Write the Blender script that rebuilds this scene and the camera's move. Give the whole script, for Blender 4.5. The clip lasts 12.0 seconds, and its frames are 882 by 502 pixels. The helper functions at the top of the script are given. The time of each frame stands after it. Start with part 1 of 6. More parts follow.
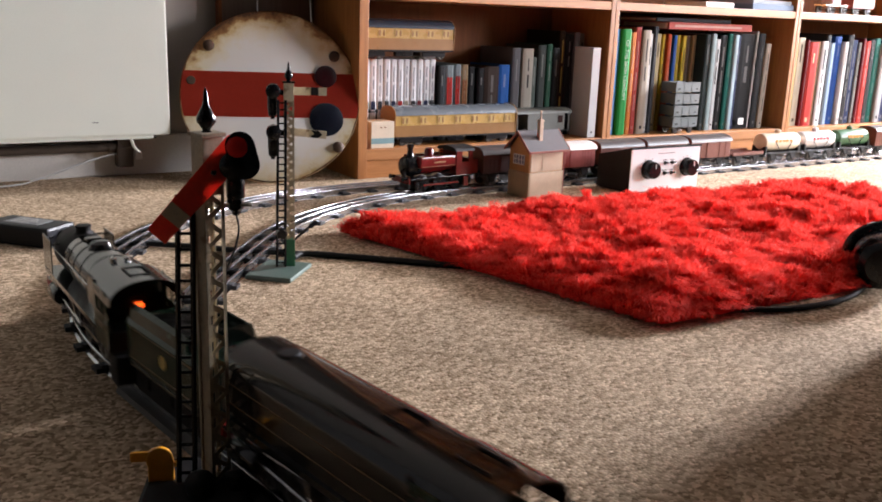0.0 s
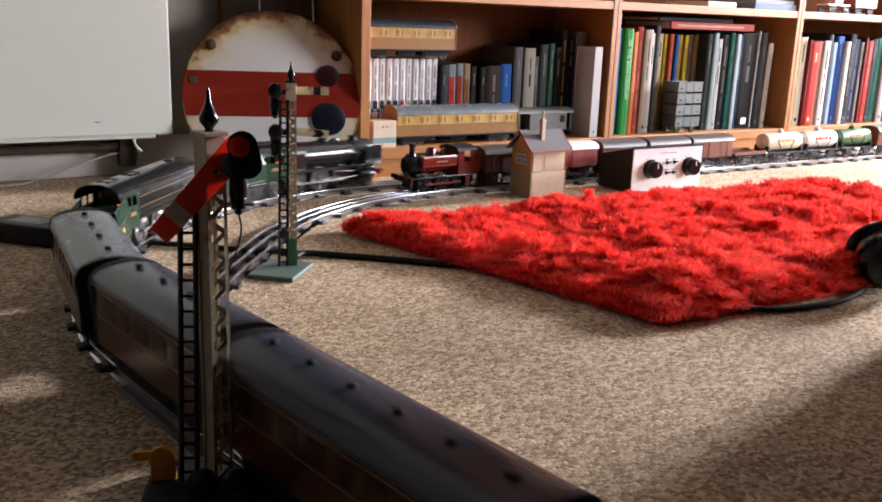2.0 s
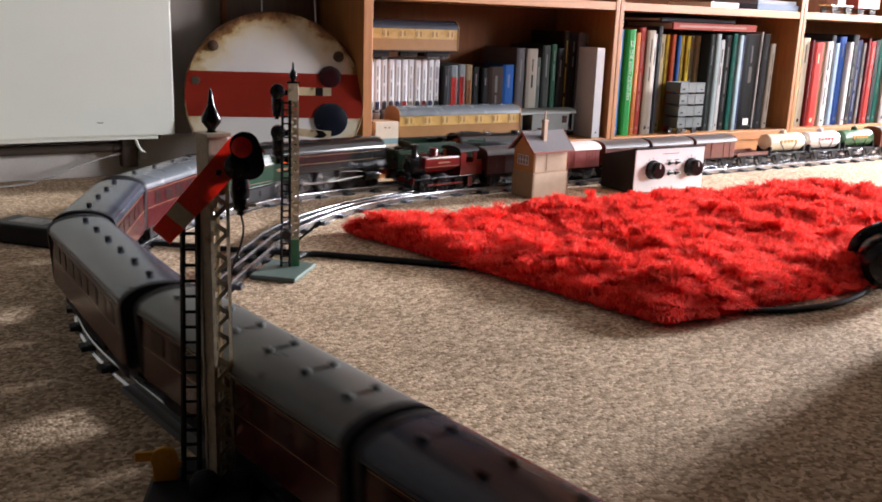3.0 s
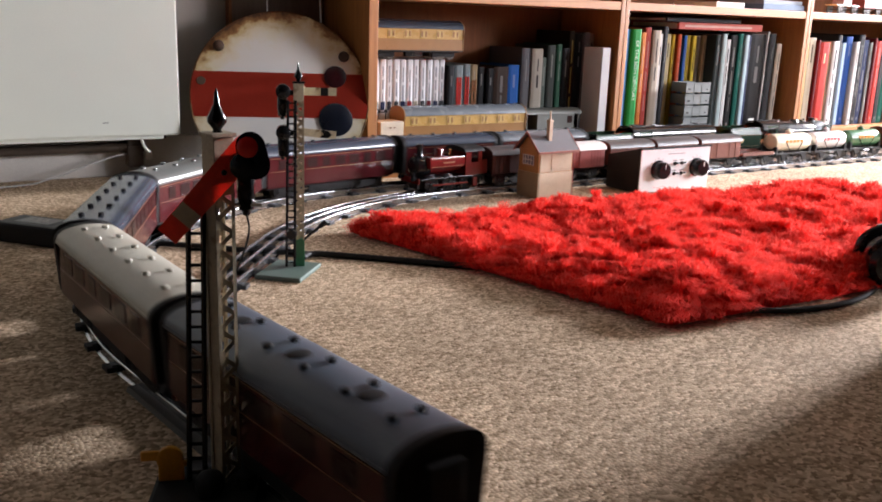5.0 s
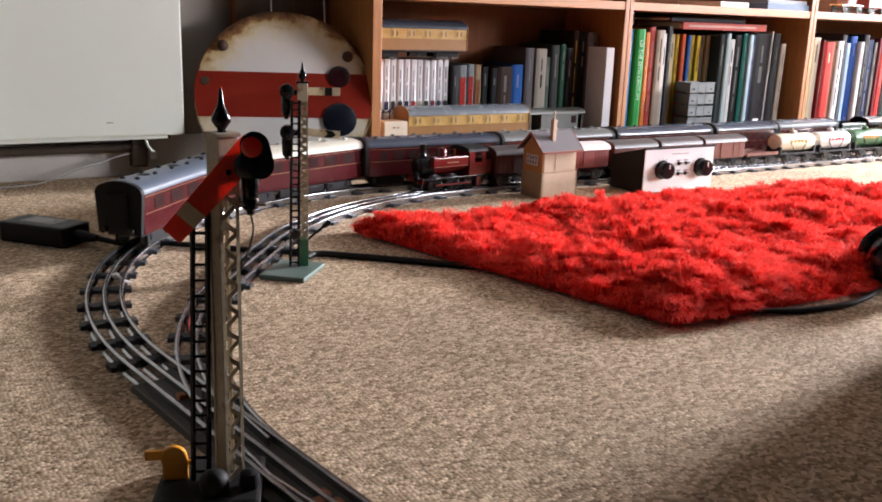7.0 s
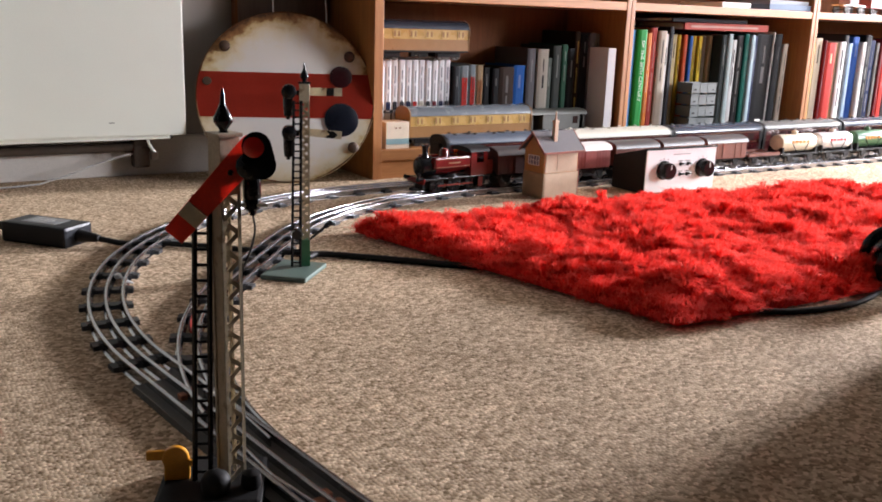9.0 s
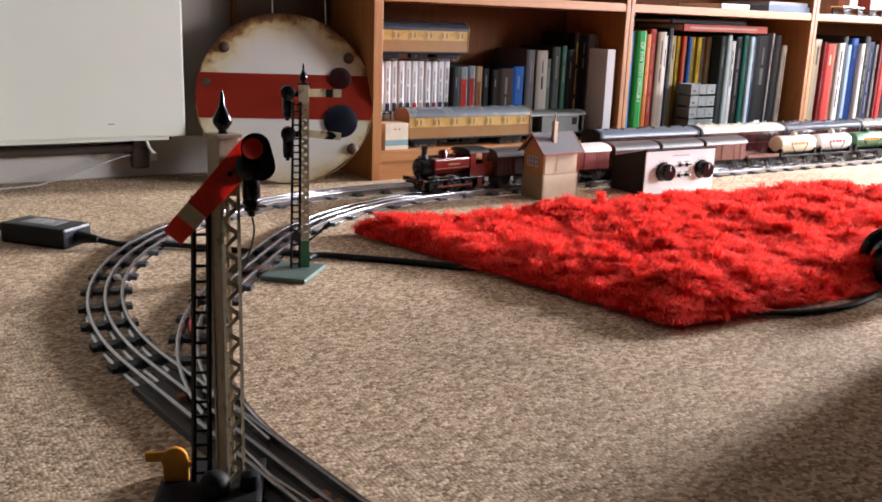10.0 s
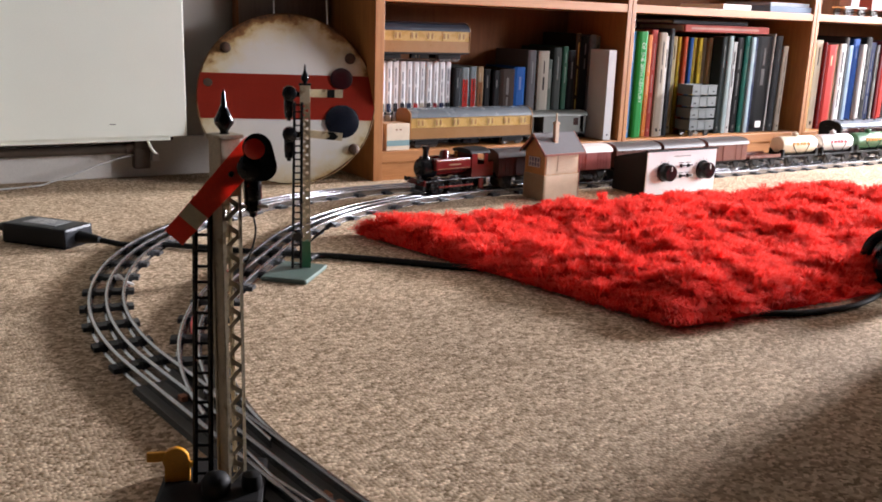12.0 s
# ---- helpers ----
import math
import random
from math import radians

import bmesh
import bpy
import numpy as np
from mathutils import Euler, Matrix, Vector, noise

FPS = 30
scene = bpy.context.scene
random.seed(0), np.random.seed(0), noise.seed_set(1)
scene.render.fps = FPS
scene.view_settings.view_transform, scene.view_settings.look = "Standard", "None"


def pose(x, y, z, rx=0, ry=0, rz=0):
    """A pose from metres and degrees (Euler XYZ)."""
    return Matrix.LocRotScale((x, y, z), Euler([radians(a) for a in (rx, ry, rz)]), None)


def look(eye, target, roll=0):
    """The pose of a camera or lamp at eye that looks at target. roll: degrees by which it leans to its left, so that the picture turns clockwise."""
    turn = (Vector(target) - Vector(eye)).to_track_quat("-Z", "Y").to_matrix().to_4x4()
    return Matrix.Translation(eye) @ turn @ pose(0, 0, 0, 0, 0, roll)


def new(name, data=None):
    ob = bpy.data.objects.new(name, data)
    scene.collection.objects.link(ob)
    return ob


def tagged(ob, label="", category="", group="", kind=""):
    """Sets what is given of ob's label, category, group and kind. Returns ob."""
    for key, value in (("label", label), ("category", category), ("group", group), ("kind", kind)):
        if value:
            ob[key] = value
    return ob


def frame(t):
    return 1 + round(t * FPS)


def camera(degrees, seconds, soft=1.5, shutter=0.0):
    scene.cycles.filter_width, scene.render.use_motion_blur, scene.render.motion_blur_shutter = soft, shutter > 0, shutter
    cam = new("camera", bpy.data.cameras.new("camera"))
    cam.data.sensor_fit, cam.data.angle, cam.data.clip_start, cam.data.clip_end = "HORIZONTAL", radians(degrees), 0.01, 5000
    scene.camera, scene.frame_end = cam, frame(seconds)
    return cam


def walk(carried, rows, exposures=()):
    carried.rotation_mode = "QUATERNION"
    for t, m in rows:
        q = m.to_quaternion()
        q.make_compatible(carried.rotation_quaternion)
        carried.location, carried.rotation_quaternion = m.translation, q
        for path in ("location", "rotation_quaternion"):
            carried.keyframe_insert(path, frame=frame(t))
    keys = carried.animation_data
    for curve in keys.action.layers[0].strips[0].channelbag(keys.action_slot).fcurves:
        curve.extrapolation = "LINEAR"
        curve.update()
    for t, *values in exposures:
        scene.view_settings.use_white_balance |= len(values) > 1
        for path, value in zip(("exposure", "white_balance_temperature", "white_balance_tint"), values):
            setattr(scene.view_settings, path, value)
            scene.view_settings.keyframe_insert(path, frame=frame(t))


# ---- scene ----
cam = camera(51.875, 12.0, soft=1.8, shutter=0.5)
walk(cam, [
    (0.0, pose(0.0010, -0.0006, 0.3114, 75.694, -1.976, -32.217)),
    (0.5, pose(0.0009, -0.0006, 0.3114, 75.691, -1.986, -32.220)),
    (1.0, pose(0.0008, -0.0005, 0.3114, 75.658, -1.986, -32.179)),
    (1.5, pose(0.0008, -0.0005, 0.3114, 75.654, -1.973, -32.088)),
    (2.0, pose(0.0007, -0.0004, 0.3114, 75.658, -1.985, -32.098)),
    (2.5, pose(0.0007, -0.0004, 0.3114, 75.663, -1.963, -31.972)),
    (3.0, pose(0.0006, -0.0004, 0.3114, 75.700, -1.972, -31.969)),
    (5.0, pose(0.0004, -0.0002, 0.3114, 75.691, -1.932, -31.659)),
    (5.5, pose(0.0004, -0.0002, 0.3114, 75.735, -1.943, -31.663)),
    (6.0, pose(0.0003, -0.0002, 0.3114, 75.718, -1.927, -31.560)),
    (6.5, pose(0.0003, -0.0002, 0.3114, 75.689, -1.918, -31.487)),
    (7.0, pose(0.0002, -0.0002, 0.3113, 75.682, -1.913, -31.427)),
    (9.0, pose(0.0001, -0.0001, 0.3113, 75.703, -1.926, -31.325)),
    (9.5, pose(0.0001, -0.0001, 0.3113, 75.699, -1.927, -31.289)),
    (10.0, pose(0.0001, -0.0001, 0.3113, 75.779, -1.956, -31.368)),
    (10.5, pose(0.0001, 0.0, 0.3113, 75.785, -1.965, -31.365)),
    (11.0, pose(0.0001, 0.0, 0.3113, 75.759, -1.968, -31.337)),
    (11.5, pose(0.0001, 0.0, 0.3113, 75.751, -1.944, -31.205)),
    (12.0, pose(0.0, 0.0, 0.3113, 75.805, -1.974, -31.285)),
], exposures=[(0.0, 0.0), (12.0, 0.0)])

# ---- light: daylight through two windows in the east wall ----
world = bpy.data.worlds.new("sky")
scene.world = world
world.use_nodes = True
sky = world.node_tree.nodes.new("ShaderNodeTexSky")
sky.sky_type, sky.sun_disc = "NISHITA", False
sky.sun_elevation, sky.sun_rotation = radians(38), radians(120)
world.node_tree.links.new(sky.outputs[0], world.node_tree.nodes["Background"].inputs[0])
world.node_tree.nodes["Background"].inputs[1].default_value = 0.12
ROOM_W, ROOM_E, ROOM_S, ROOM_N, ROOM_H = -1.2, 4.30, -2.6, 1.80, 2.4
# openings in the east wall: south edge, north edge, sill, head; watts of sky light through each
WINDOWS = [(0.75, 1.50, 0.66, 1.22, 550), (-2.10, -0.60, 0.60, 1.70, 310)]
for wy0, wy1, wz0, wz1, watts in WINDOWS:
    daylight = bpy.data.lights.new("window_daylight", "AREA")
    daylight.shape, daylight.size, daylight.size_y = "RECTANGLE", wz1 - wz0 - 0.06, wy1 - wy0 - 0.06
    daylight.energy, daylight.color = watts, (1.0, 0.985, 1.08)
    new("window_daylight", daylight).matrix_basis = look((ROOM_E + 0.10, (wy0 + wy1) / 2, (wz0 + wz1) / 2), (0, (wy0 + wy1) / 2, (wz0 + wz1) / 2))


# ---- materials ----
def mat(name, color, rough=0.5, metal=0.0, vary=0.12, scale=40.0, bump=0.0, fine=400.0, spec=0.5, coat=0.0, dirt=None):
    """Paint, metal, wood or card: base colour with mottling at two scales, and fine relief."""
    m = bpy.data.materials.new(name)
    m.use_nodes = True
    n, l = m.node_tree.nodes, m.node_tree.links
    b = n["Principled BSDF"]
    b.inputs["Roughness"].default_value, b.inputs["Metallic"].default_value = rough, metal
    b.inputs["Specular IOR Level"].default_value, b.inputs["Coat Weight"].default_value = spec, coat
    b.inputs["Coat Roughness"].default_value = 0.12
    co = n.new("ShaderNodeTexCoord")
    a = n.new("ShaderNodeTexNoise")
    a.inputs["Scale"].default_value, a.inputs["Detail"].default_value = scale, 5
    f = n.new("ShaderNodeTexNoise")
    f.inputs["Scale"].default_value, f.inputs["Detail"].default_value = fine, 3
    l.new(co.outputs["Object"], a.inputs["Vector"]), l.new(co.outputs["Object"], f.inputs["Vector"])
    mix = n.new("ShaderNodeMath")
    mix.operation = "ADD"
    l.new(a.outputs["Fac"], mix.inputs[0]), l.new(f.outputs["Fac"], mix.inputs[1])
    ramp = n.new("ShaderNodeMapRange")
    ramp.inputs["From Min"].default_value, ramp.inputs["From Max"].default_value = 0.6, 1.4
    ramp.inputs["To Min"].default_value, ramp.inputs["To Max"].default_value = 1 - vary, 1 + vary
    l.new(mix.outputs[0], ramp.inputs[0])
    mul = n.new("ShaderNodeMix")
    mul.data_type, mul.blend_type = "RGBA", "MULTIPLY"
    mul.inputs["Factor"].default_value = 1.0
    mul.inputs[6].default_value = (*color, 1)
    l.new(ramp.outputs[0], mul.inputs[7])
    out = mul.outputs[2]
    if dirt:
        st = n.new("ShaderNodeTexNoise")
        st.inputs["Scale"].default_value, st.inputs["Detail"].default_value = dirt[1], 8
        l.new(co.outputs["Object"], st.inputs["Vector"])
        cr = n.new("ShaderNodeMapRange")
        cr.inputs["From Min"].default_value, cr.inputs["From Max"].default_value = dirt[2], dirt[2] + 0.12
        l.new(st.outputs["Fac"], cr.inputs[0])
        dm = n.new("ShaderNodeMix")
        dm.data_type = "RGBA"
        l.new(cr.outputs[0], dm.inputs["Factor"])
        l.new(out, dm.inputs[6])
        dm.inputs[7].default_value = (*dirt[0], 1)
        out = dm.outputs[2]
    l.new(out, b.inputs["Base Color"])
    rr = n.new("ShaderNodeMapRange")
    rr.inputs["To Min"].default_value, rr.inputs["To Max"].default_value = max(0.02, rough - 0.08), min(1, rough + 0.08)
    l.new(a.outputs["Fac"], rr.inputs[0])
    l.new(rr.outputs[0], b.inputs["Roughness"])
    if bump:
        bp = n.new("ShaderNodeBump")
        bp.inputs["Strength"].default_value, bp.inputs["Distance"].default_value = bump, 0.001
        l.new(f.outputs["Fac"], bp.inputs["Height"])
        l.new(bp.outputs[0], b.inputs["Normal"])
    return m


def carpet_material():
    """Loop-pile carpet: 3 mm loops of beige, brown and grey yarn, with worn and trodden areas."""
    m = bpy.data.materials.new("carpet_loops")
    m.use_nodes = True
    n, l = m.node_tree.nodes, m.node_tree.links
    b = n["Principled BSDF"]
    b.inputs["Roughness"].default_value, b.inputs["Specular IOR Level"].default_value = 0.95, 0.12
    co = n.new("ShaderNodeTexCoord")
    wob = n.new("ShaderNodeTexNoise")
    wob.inputs["Scale"].default_value = 90
    l.new(co.outputs["Object"], wob.inputs["Vector"])
    off = n.new("ShaderNodeVectorMath")
    off.operation = "MULTIPLY_ADD"
    l.new(wob.outputs["Color"], off.inputs[0])
    off.inputs[1].default_value = (0.0025, 0.0025, 0.0025)
    l.new(co.outputs["Object"], off.inputs[2])
    v = n.new("ShaderNodeTexVoronoi")
    v.inputs["Scale"].default_value = 300
    l.new(off.outputs[0], v.inputs["Vector"])
    sep = n.new("ShaderNodeSeparateColor")
    l.new(v.outputs["Color"], sep.inputs[0])
    ramp = n.new("ShaderNodeValToRGB")
    e = ramp.color_ramp.elements
    e[0].position, e[0].color = 0.0, (0.225, 0.155, 0.090, 1)
    e[1].position, e[1].color = 1.0, (0.775, 0.605, 0.425, 1)
    for p, c in ((0.25, (0.333, 0.238, 0.150, 1)), (0.5, (0.470, 0.347, 0.228, 1)), (0.8, (0.632, 0.482, 0.328, 1))):
        x = e.new(p)
        x.color = c
    l.new(sep.outputs[0], ramp.inputs[0])
    big = n.new("ShaderNodeTexNoise")
    big.inputs["Scale"].default_value, big.inputs["Detail"].default_value = 5, 6
    l.new(co.outputs["Object"], big.inputs["Vector"])
    mr = n.new("ShaderNodeMapRange")
    mr.inputs["From Min"].default_value, mr.inputs["From Max"].default_value = 0.3, 0.7
    mr.inputs["To Min"].default_value, mr.inputs["To Max"].default_value = 0.86, 1.12
    l.new(big.outputs["Fac"], mr.inputs[0])
    mul = n.new("ShaderNodeMix")
    mul.data_type, mul.blend_type = "RGBA", "MULTIPLY"
    mul.inputs["Factor"].default_value = 1
    l.new(ramp.outputs[0], mul.inputs[6]), l.new(mr.outputs[0], mul.inputs[7])
    l.new(mul.outputs[2], b.inputs["Base Color"])
    inv = n.new("ShaderNodeMath")
    inv.operation = "SUBTRACT"
    inv.inputs[0].default_value = 1
    l.new(v.outputs["Distance"], inv.inputs[1])
    bp = n.new("ShaderNodeBump")
    bp.inputs["Strength"].default_value, bp.inputs["Distance"].default_value = 0.28, 0.002
    l.new(inv.outputs[0], bp.inputs["Height"])
    l.new(bp.outputs[0], b.inputs["Normal"])
    return m


def wood_material(name, light, dark, along=(1, 14, 14), rough=0.42, spec=0.4):
    m = bpy.data.materials.new(name)
    m.use_nodes = True
    n, l = m.node_tree.nodes, m.node_tree.links
    b = n["Principled BSDF"]
    b.inputs["Roughness"].default_value, b.inputs["Specular IOR Level"].default_value = rough, spec
    co = n.new("ShaderNodeTexCoord")
    mp = n.new("ShaderNodeMapping")
    mp.inputs["Scale"].default_value = along
    l.new(co.outputs["Object"], mp.inputs["Vector"])
    a = n.new("ShaderNodeTexNoise")
    a.inputs["Scale"].default_value, a.inputs["Detail"].default_value = 7, 9
    a.inputs["Distortion"].default_value = 0.8
    l.new(mp.outputs[0], a.inputs["Vector"])
    g = n.new("ShaderNodeTexNoise")
    g.inputs["Scale"].default_value, g.inputs["Detail"].default_value = 45, 4
    l.new(mp.outputs[0], g.inputs["Vector"])
    ad = n.new("ShaderNodeMath")
    ad.operation = "MULTIPLY_ADD"
    l.new(g.outputs["Fac"], ad.inputs[0])
    ad.inputs[1].default_value = 0.5
    l.new(a.outputs["Fac"], ad.inputs[2])
    r = n.new("ShaderNodeValToRGB")
    r.color_ramp.elements[0].position, r.color_ramp.elements[0].color = 0.5, (*dark, 1)
    r.color_ramp.elements[1].position, r.color_ramp.elements[1].color = 1.0, (*light, 1)
    l.new(ad.outputs[0], r.inputs[0])
    l.new(r.outputs[0], b.inputs["Base Color"])
    bp = n.new("ShaderNodeBump")
    bp.inputs["Strength"].default_value, bp.inputs["Distance"].default_value = 0.15, 0.0006
    l.new(g.outputs["Fac"], bp.inputs["Height"])
    l.new(bp.outputs[0], b.inputs["Normal"])
    return m


def pile_material():
    """Glossy red acrylic pile; every strand a little different."""
    m = bpy.data.materials.new("red_pile")
    m.use_nodes = True
    n, l = m.node_tree.nodes, m.node_tree.links
    b = n["Principled BSDF"]
    b.inputs["Roughness"].default_value = 0.6
    b.inputs["Specular IOR Level"].default_value = 0.05
    geo = n.new("ShaderNodeNewGeometry")
    r = n.new("ShaderNodeValToRGB")
    r.color_ramp.elements[0].color = (0.88, 0.028, 0.020, 1)
    r.color_ramp.elements[1].color = (1.0, 0.150, 0.112, 1)
    l.new(geo.outputs["Random Per Island"], r.inputs[0])
    l.new(r.outputs[0], b.inputs["Base Color"])
    tr = n.new("ShaderNodeBsdfTranslucent")
    l.new(r.outputs[0], tr.inputs["Color"])
    mx = n.new("ShaderNodeMixShader")
    mx.inputs[0].default_value = 0.35
    l.new(b.outputs[0], mx.inputs[1]), l.new(tr.outputs[0], mx.inputs[2])
    l.new(mx.outputs[0], n["Material Output"].inputs["Surface"])
    return m


def enamel_material(r):
    """White enamel that has yellowed and rusted inwards from its chipped rim, most of all along the upper half."""
    m = bpy.data.materials.new("enamel_white")
    m.use_nodes = True
    n, l = m.node_tree.nodes, m.node_tree.links
    b = n["Principled BSDF"]
    b.inputs["Roughness"].default_value = 0.34
    co = n.new("ShaderNodeTexCoord")
    dist = n.new("ShaderNodeVectorMath")
    dist.operation = "DISTANCE"
    dist.inputs[1].default_value = (0, 0, r - 0.012)
    l.new(co.outputs["Object"], dist.inputs[0])
    total = dist.outputs["Value"]
    for scale, amount in ((14, 0.075), (60, 0.035), (220, 0.018)):
        k = n.new("ShaderNodeTexNoise")
        k.inputs["Scale"].default_value, k.inputs["Detail"].default_value = scale, 4
        l.new(co.outputs["Object"], k.inputs["Vector"])
        ma = n.new("ShaderNodeMath")
        ma.operation = "MULTIPLY_ADD"
        ma.inputs[1].default_value = amount
        l.new(k.outputs["Fac"], ma.inputs[0]), l.new(total, ma.inputs[2])
        total = ma.outputs[0]
    mr = n.new("ShaderNodeMapRange")
    mr.inputs["From Min"].default_value, mr.inputs["From Max"].default_value = 0.138, 0.250
    l.new(total, mr.inputs[0])
    cr = n.new("ShaderNodeValToRGB")
    e = cr.color_ramp.elements
    e[0].position, e[0].color = 0.0, (0.76, 0.75, 0.71, 1)
    e[1].position, e[1].color = 1.0, (0.07, 0.03, 0.015, 1)
    for p, c in ((0.38, (0.76, 0.73, 0.66, 1)), (0.62, (0.74, 0.66, 0.47, 1)), (0.78, (0.60, 0.45, 0.22, 1)), (0.86, (0.30, 0.15, 0.055, 1))):
        e.new(p).color = c
    l.new(mr.outputs[0], cr.inputs[0])
    l.new(cr.outputs[0], b.inputs["Base Color"])
    return m


def glow_material(name, color, strength):
    m = bpy.data.materials.new(name)
    m.use_nodes = True
    b = m.node_tree.nodes["Principled BSDF"]
    b.inputs["Base Color"].default_value = (*color, 1)
    b.inputs["Emission Color"].default_value, b.inputs["Emission Strength"].default_value = (*color, 1), strength
    return m


CARPET = carpet_material()
WALL = mat("wall_paint", (0.36, 0.33, 0.29), 0.8, vary=0.05, scale=6, bump=0.25, fine=350)
WALLD = mat("dark_wall_paint", (0.062, 0.060, 0.058), 0.8, vary=0.05, scale=6, bump=0.25, fine=350)
CEIL = mat("ceiling_paint", (0.20, 0.195, 0.19), 0.85, vary=0.04, scale=5)
SKIRT = mat("skirting_gloss", (0.60, 0.57, 0.52), 0.4, vary=0.1, scale=12, dirt=((0.25, 0.2, 0.15), 16, 0.66))
RADIATOR = mat("radiator_enamel", (0.80, 0.84, 0.75), 0.35, vary=0.03, scale=8)
# brown of pipe and brackets, darkened with the shade of the radiator's gap
RADIN = mat("brown_gap_shade", (0.075, 0.052, 0.036), 0.7, vary=0.3)
OAK = wood_material("oak_veneer_upright", (0.42, 0.175, 0.052), (0.285, 0.108, 0.031), (14, 14, 1))
OAKX = wood_material("oak_veneer_shelf", (0.46, 0.20, 0.063), (0.32, 0.126, 0.037), (1, 14, 14))
# oak at under half its brightness: shade of the recesses put into the colour
BACKP = wood_material("shaded_oak", (0.17, 0.062, 0.022), (0.115, 0.042, 0.015), (14, 14, 1), 0.65, 0.12)
PILE = pile_material()
BACKING = mat("rug_backing", (0.62, 0.018, 0.015), 0.95, vary=0.3, bump=0.5, spec=0.05)
STEEL = mat("rail_steel", (0.43, 0.43, 0.45), 0.22, 1.0, vary=0.2, scale=60, dirt=((0.16, 0.13, 0.11), 90, 0.66))
SLEEPER = mat("sleeper_tin", (0.020, 0.019, 0.019), 0.5, 0.0, vary=0.35, scale=60, bump=0.1)
TURNBASE = mat("turnout_tin", (0.050, 0.042, 0.032), 0.5, 0.0, vary=0.35, scale=40)
FIBRE = mat("fibre_insulator", (0.30, 0.11, 0.05), 0.7)
BLACK = mat("black_enamel", (0.009, 0.009, 0.010), 0.2, vary=0.3, scale=50, spec=0.3)
BLACKMATT = mat("matt_black", (0.013, 0.012, 0.012), 0.6, vary=0.3, scale=60, spec=0.2)
RUBBER = mat("cable_rubber", (0.010, 0.010, 0.010), 0.5, spec=0.2)
CREAM = mat("cream_paint", (0.62, 0.54, 0.38), 0.45, vary=0.15, scale=60, dirt=((0.28, 0.2, 0.12), 70, 0.62))
LATTICE = mat("aged_white_tinplate", (0.43, 0.36, 0.25), 0.45, vary=0.22, scale=70, dirt=((0.20, 0.14, 0.08), 90, 0.58))
ARMRED = mat("signal_red", (0.74, 0.085, 0.05), 0.4, vary=0.12, scale=50)
LENSRED = mat("red_lens", (0.75, 0.02, 0.015), 0.12, vary=0.05, coat=0.5)
LENSDARK = mat("dark_lens", (0.012, 0.014, 0.022), 0.15, vary=0.2)
LENSMAROON = mat("maroon_lens", (0.035, 0.008, 0.010), 0.2, vary=0.2)
GREENBASE = mat("green_tinplate", (0.105, 0.150, 0.128), 0.4, vary=0.2, scale=60)
GREENPOST = mat("dark_green_tinplate", (0.02, 0.12, 0.05), 0.35)
SIGNWHITE = enamel_material(0.169)
SIGNRED = mat("enamel_red", (0.50, 0.050, 0.028), 0.32, vary=0.1, scale=9)
RUST = mat("rust", (0.13, 0.055, 0.02), 0.85, vary=0.4, scale=80, bump=0.4)
BOLT = mat("rusty_bolt", (0.075, 0.04, 0.022), 0.7, vary=0.4, scale=150, bump=0.5)
YELLOW = mat("yellow_plastic", (0.72, 0.31, 0.018), 0.4)
LABEL = mat("paper_label", (0.72, 0.71, 0.68), 0.6, vary=0.05)
PAPER = mat("page_edges", (0.62, 0.56, 0.43), 0.85, vary=0.12, scale=20, fine=900, bump=0.3)
GLOW = glow_material("fire_glow", (1.0, 0.11, 0.012), 2.2)


# ---- mesh helpers ----
def part(name, bm, material, parent=None, label="", smooth=False):
    me = bpy.data.meshes.new(name)
    if smooth:
        for f in bm.faces:
            f.smooth = True
    bm.to_mesh(me)
    bm.free()
    me.materials.append(material)
    if smooth:
        me.set_sharp_from_angle(angle=radians(40))
    ob = new(name, me)
    ob.parent = parent
    if label:
        ob["label"] = label
    return ob


def thing(name, label, category, m=None, group=""):
    ob = new(name)
    ob.empty_display_size = 0.02
    if m is not None:
        ob.matrix_basis = m
    return tagged(ob, label, category, group)


def box(bm, x0, x1, y0, y1, z0, z1, bev=0.0, m=None):
    r = bmesh.ops.create_cube(bm, size=1)
    t = Matrix.LocRotScale(((x0 + x1) / 2, (y0 + y1) / 2, (z0 + z1) / 2), None, (x1 - x0, y1 - y0, z1 - z0))
    bmesh.ops.transform(bm, matrix=t, verts=r["verts"])
    vs = r["verts"]
    if bev:
        ed = list({e for v in vs for e in v.link_edges})
        r = bmesh.ops.bevel(bm, geom=ed, offset=bev, segments=2, affect="EDGES", profile=0.6)
        vs = list({v for f in r["faces"] for v in f.verts} | {v for v in vs if v.is_valid})
    if m is not None:
        bmesh.ops.transform(bm, matrix=m, verts=[v for v in vs if v.is_valid])
    return vs


def boxed(x0, x1, y0, y1, z0, z1, bev=0.0, m=None):
    bm = bmesh.new()
    box(bm, x0, x1, y0, y1, z0, z1, bev, m)
    return bm


def lathe(bm, prof, m=None, seg=20):
    """Turns a profile of (radius, height) round z; closes its ends."""
    m = m or Matrix()
    rings = []
    for r, z in prof:
        rings.append([bm.verts.new(m @ Vector((max(r, 1e-5) * math.cos(2 * math.pi * i / seg), max(r, 1e-5) * math.sin(2 * math.pi * i / seg), z))) for i in range(seg)])
    for a, b in zip(rings, rings[1:]):
        for i in range(seg):
            j = (i + 1) % seg
            bm.faces.new((a[i], a[j], b[j], b[i]))
    bm.faces.new(rings[0][::-1])
    bm.faces.new(rings[-1])


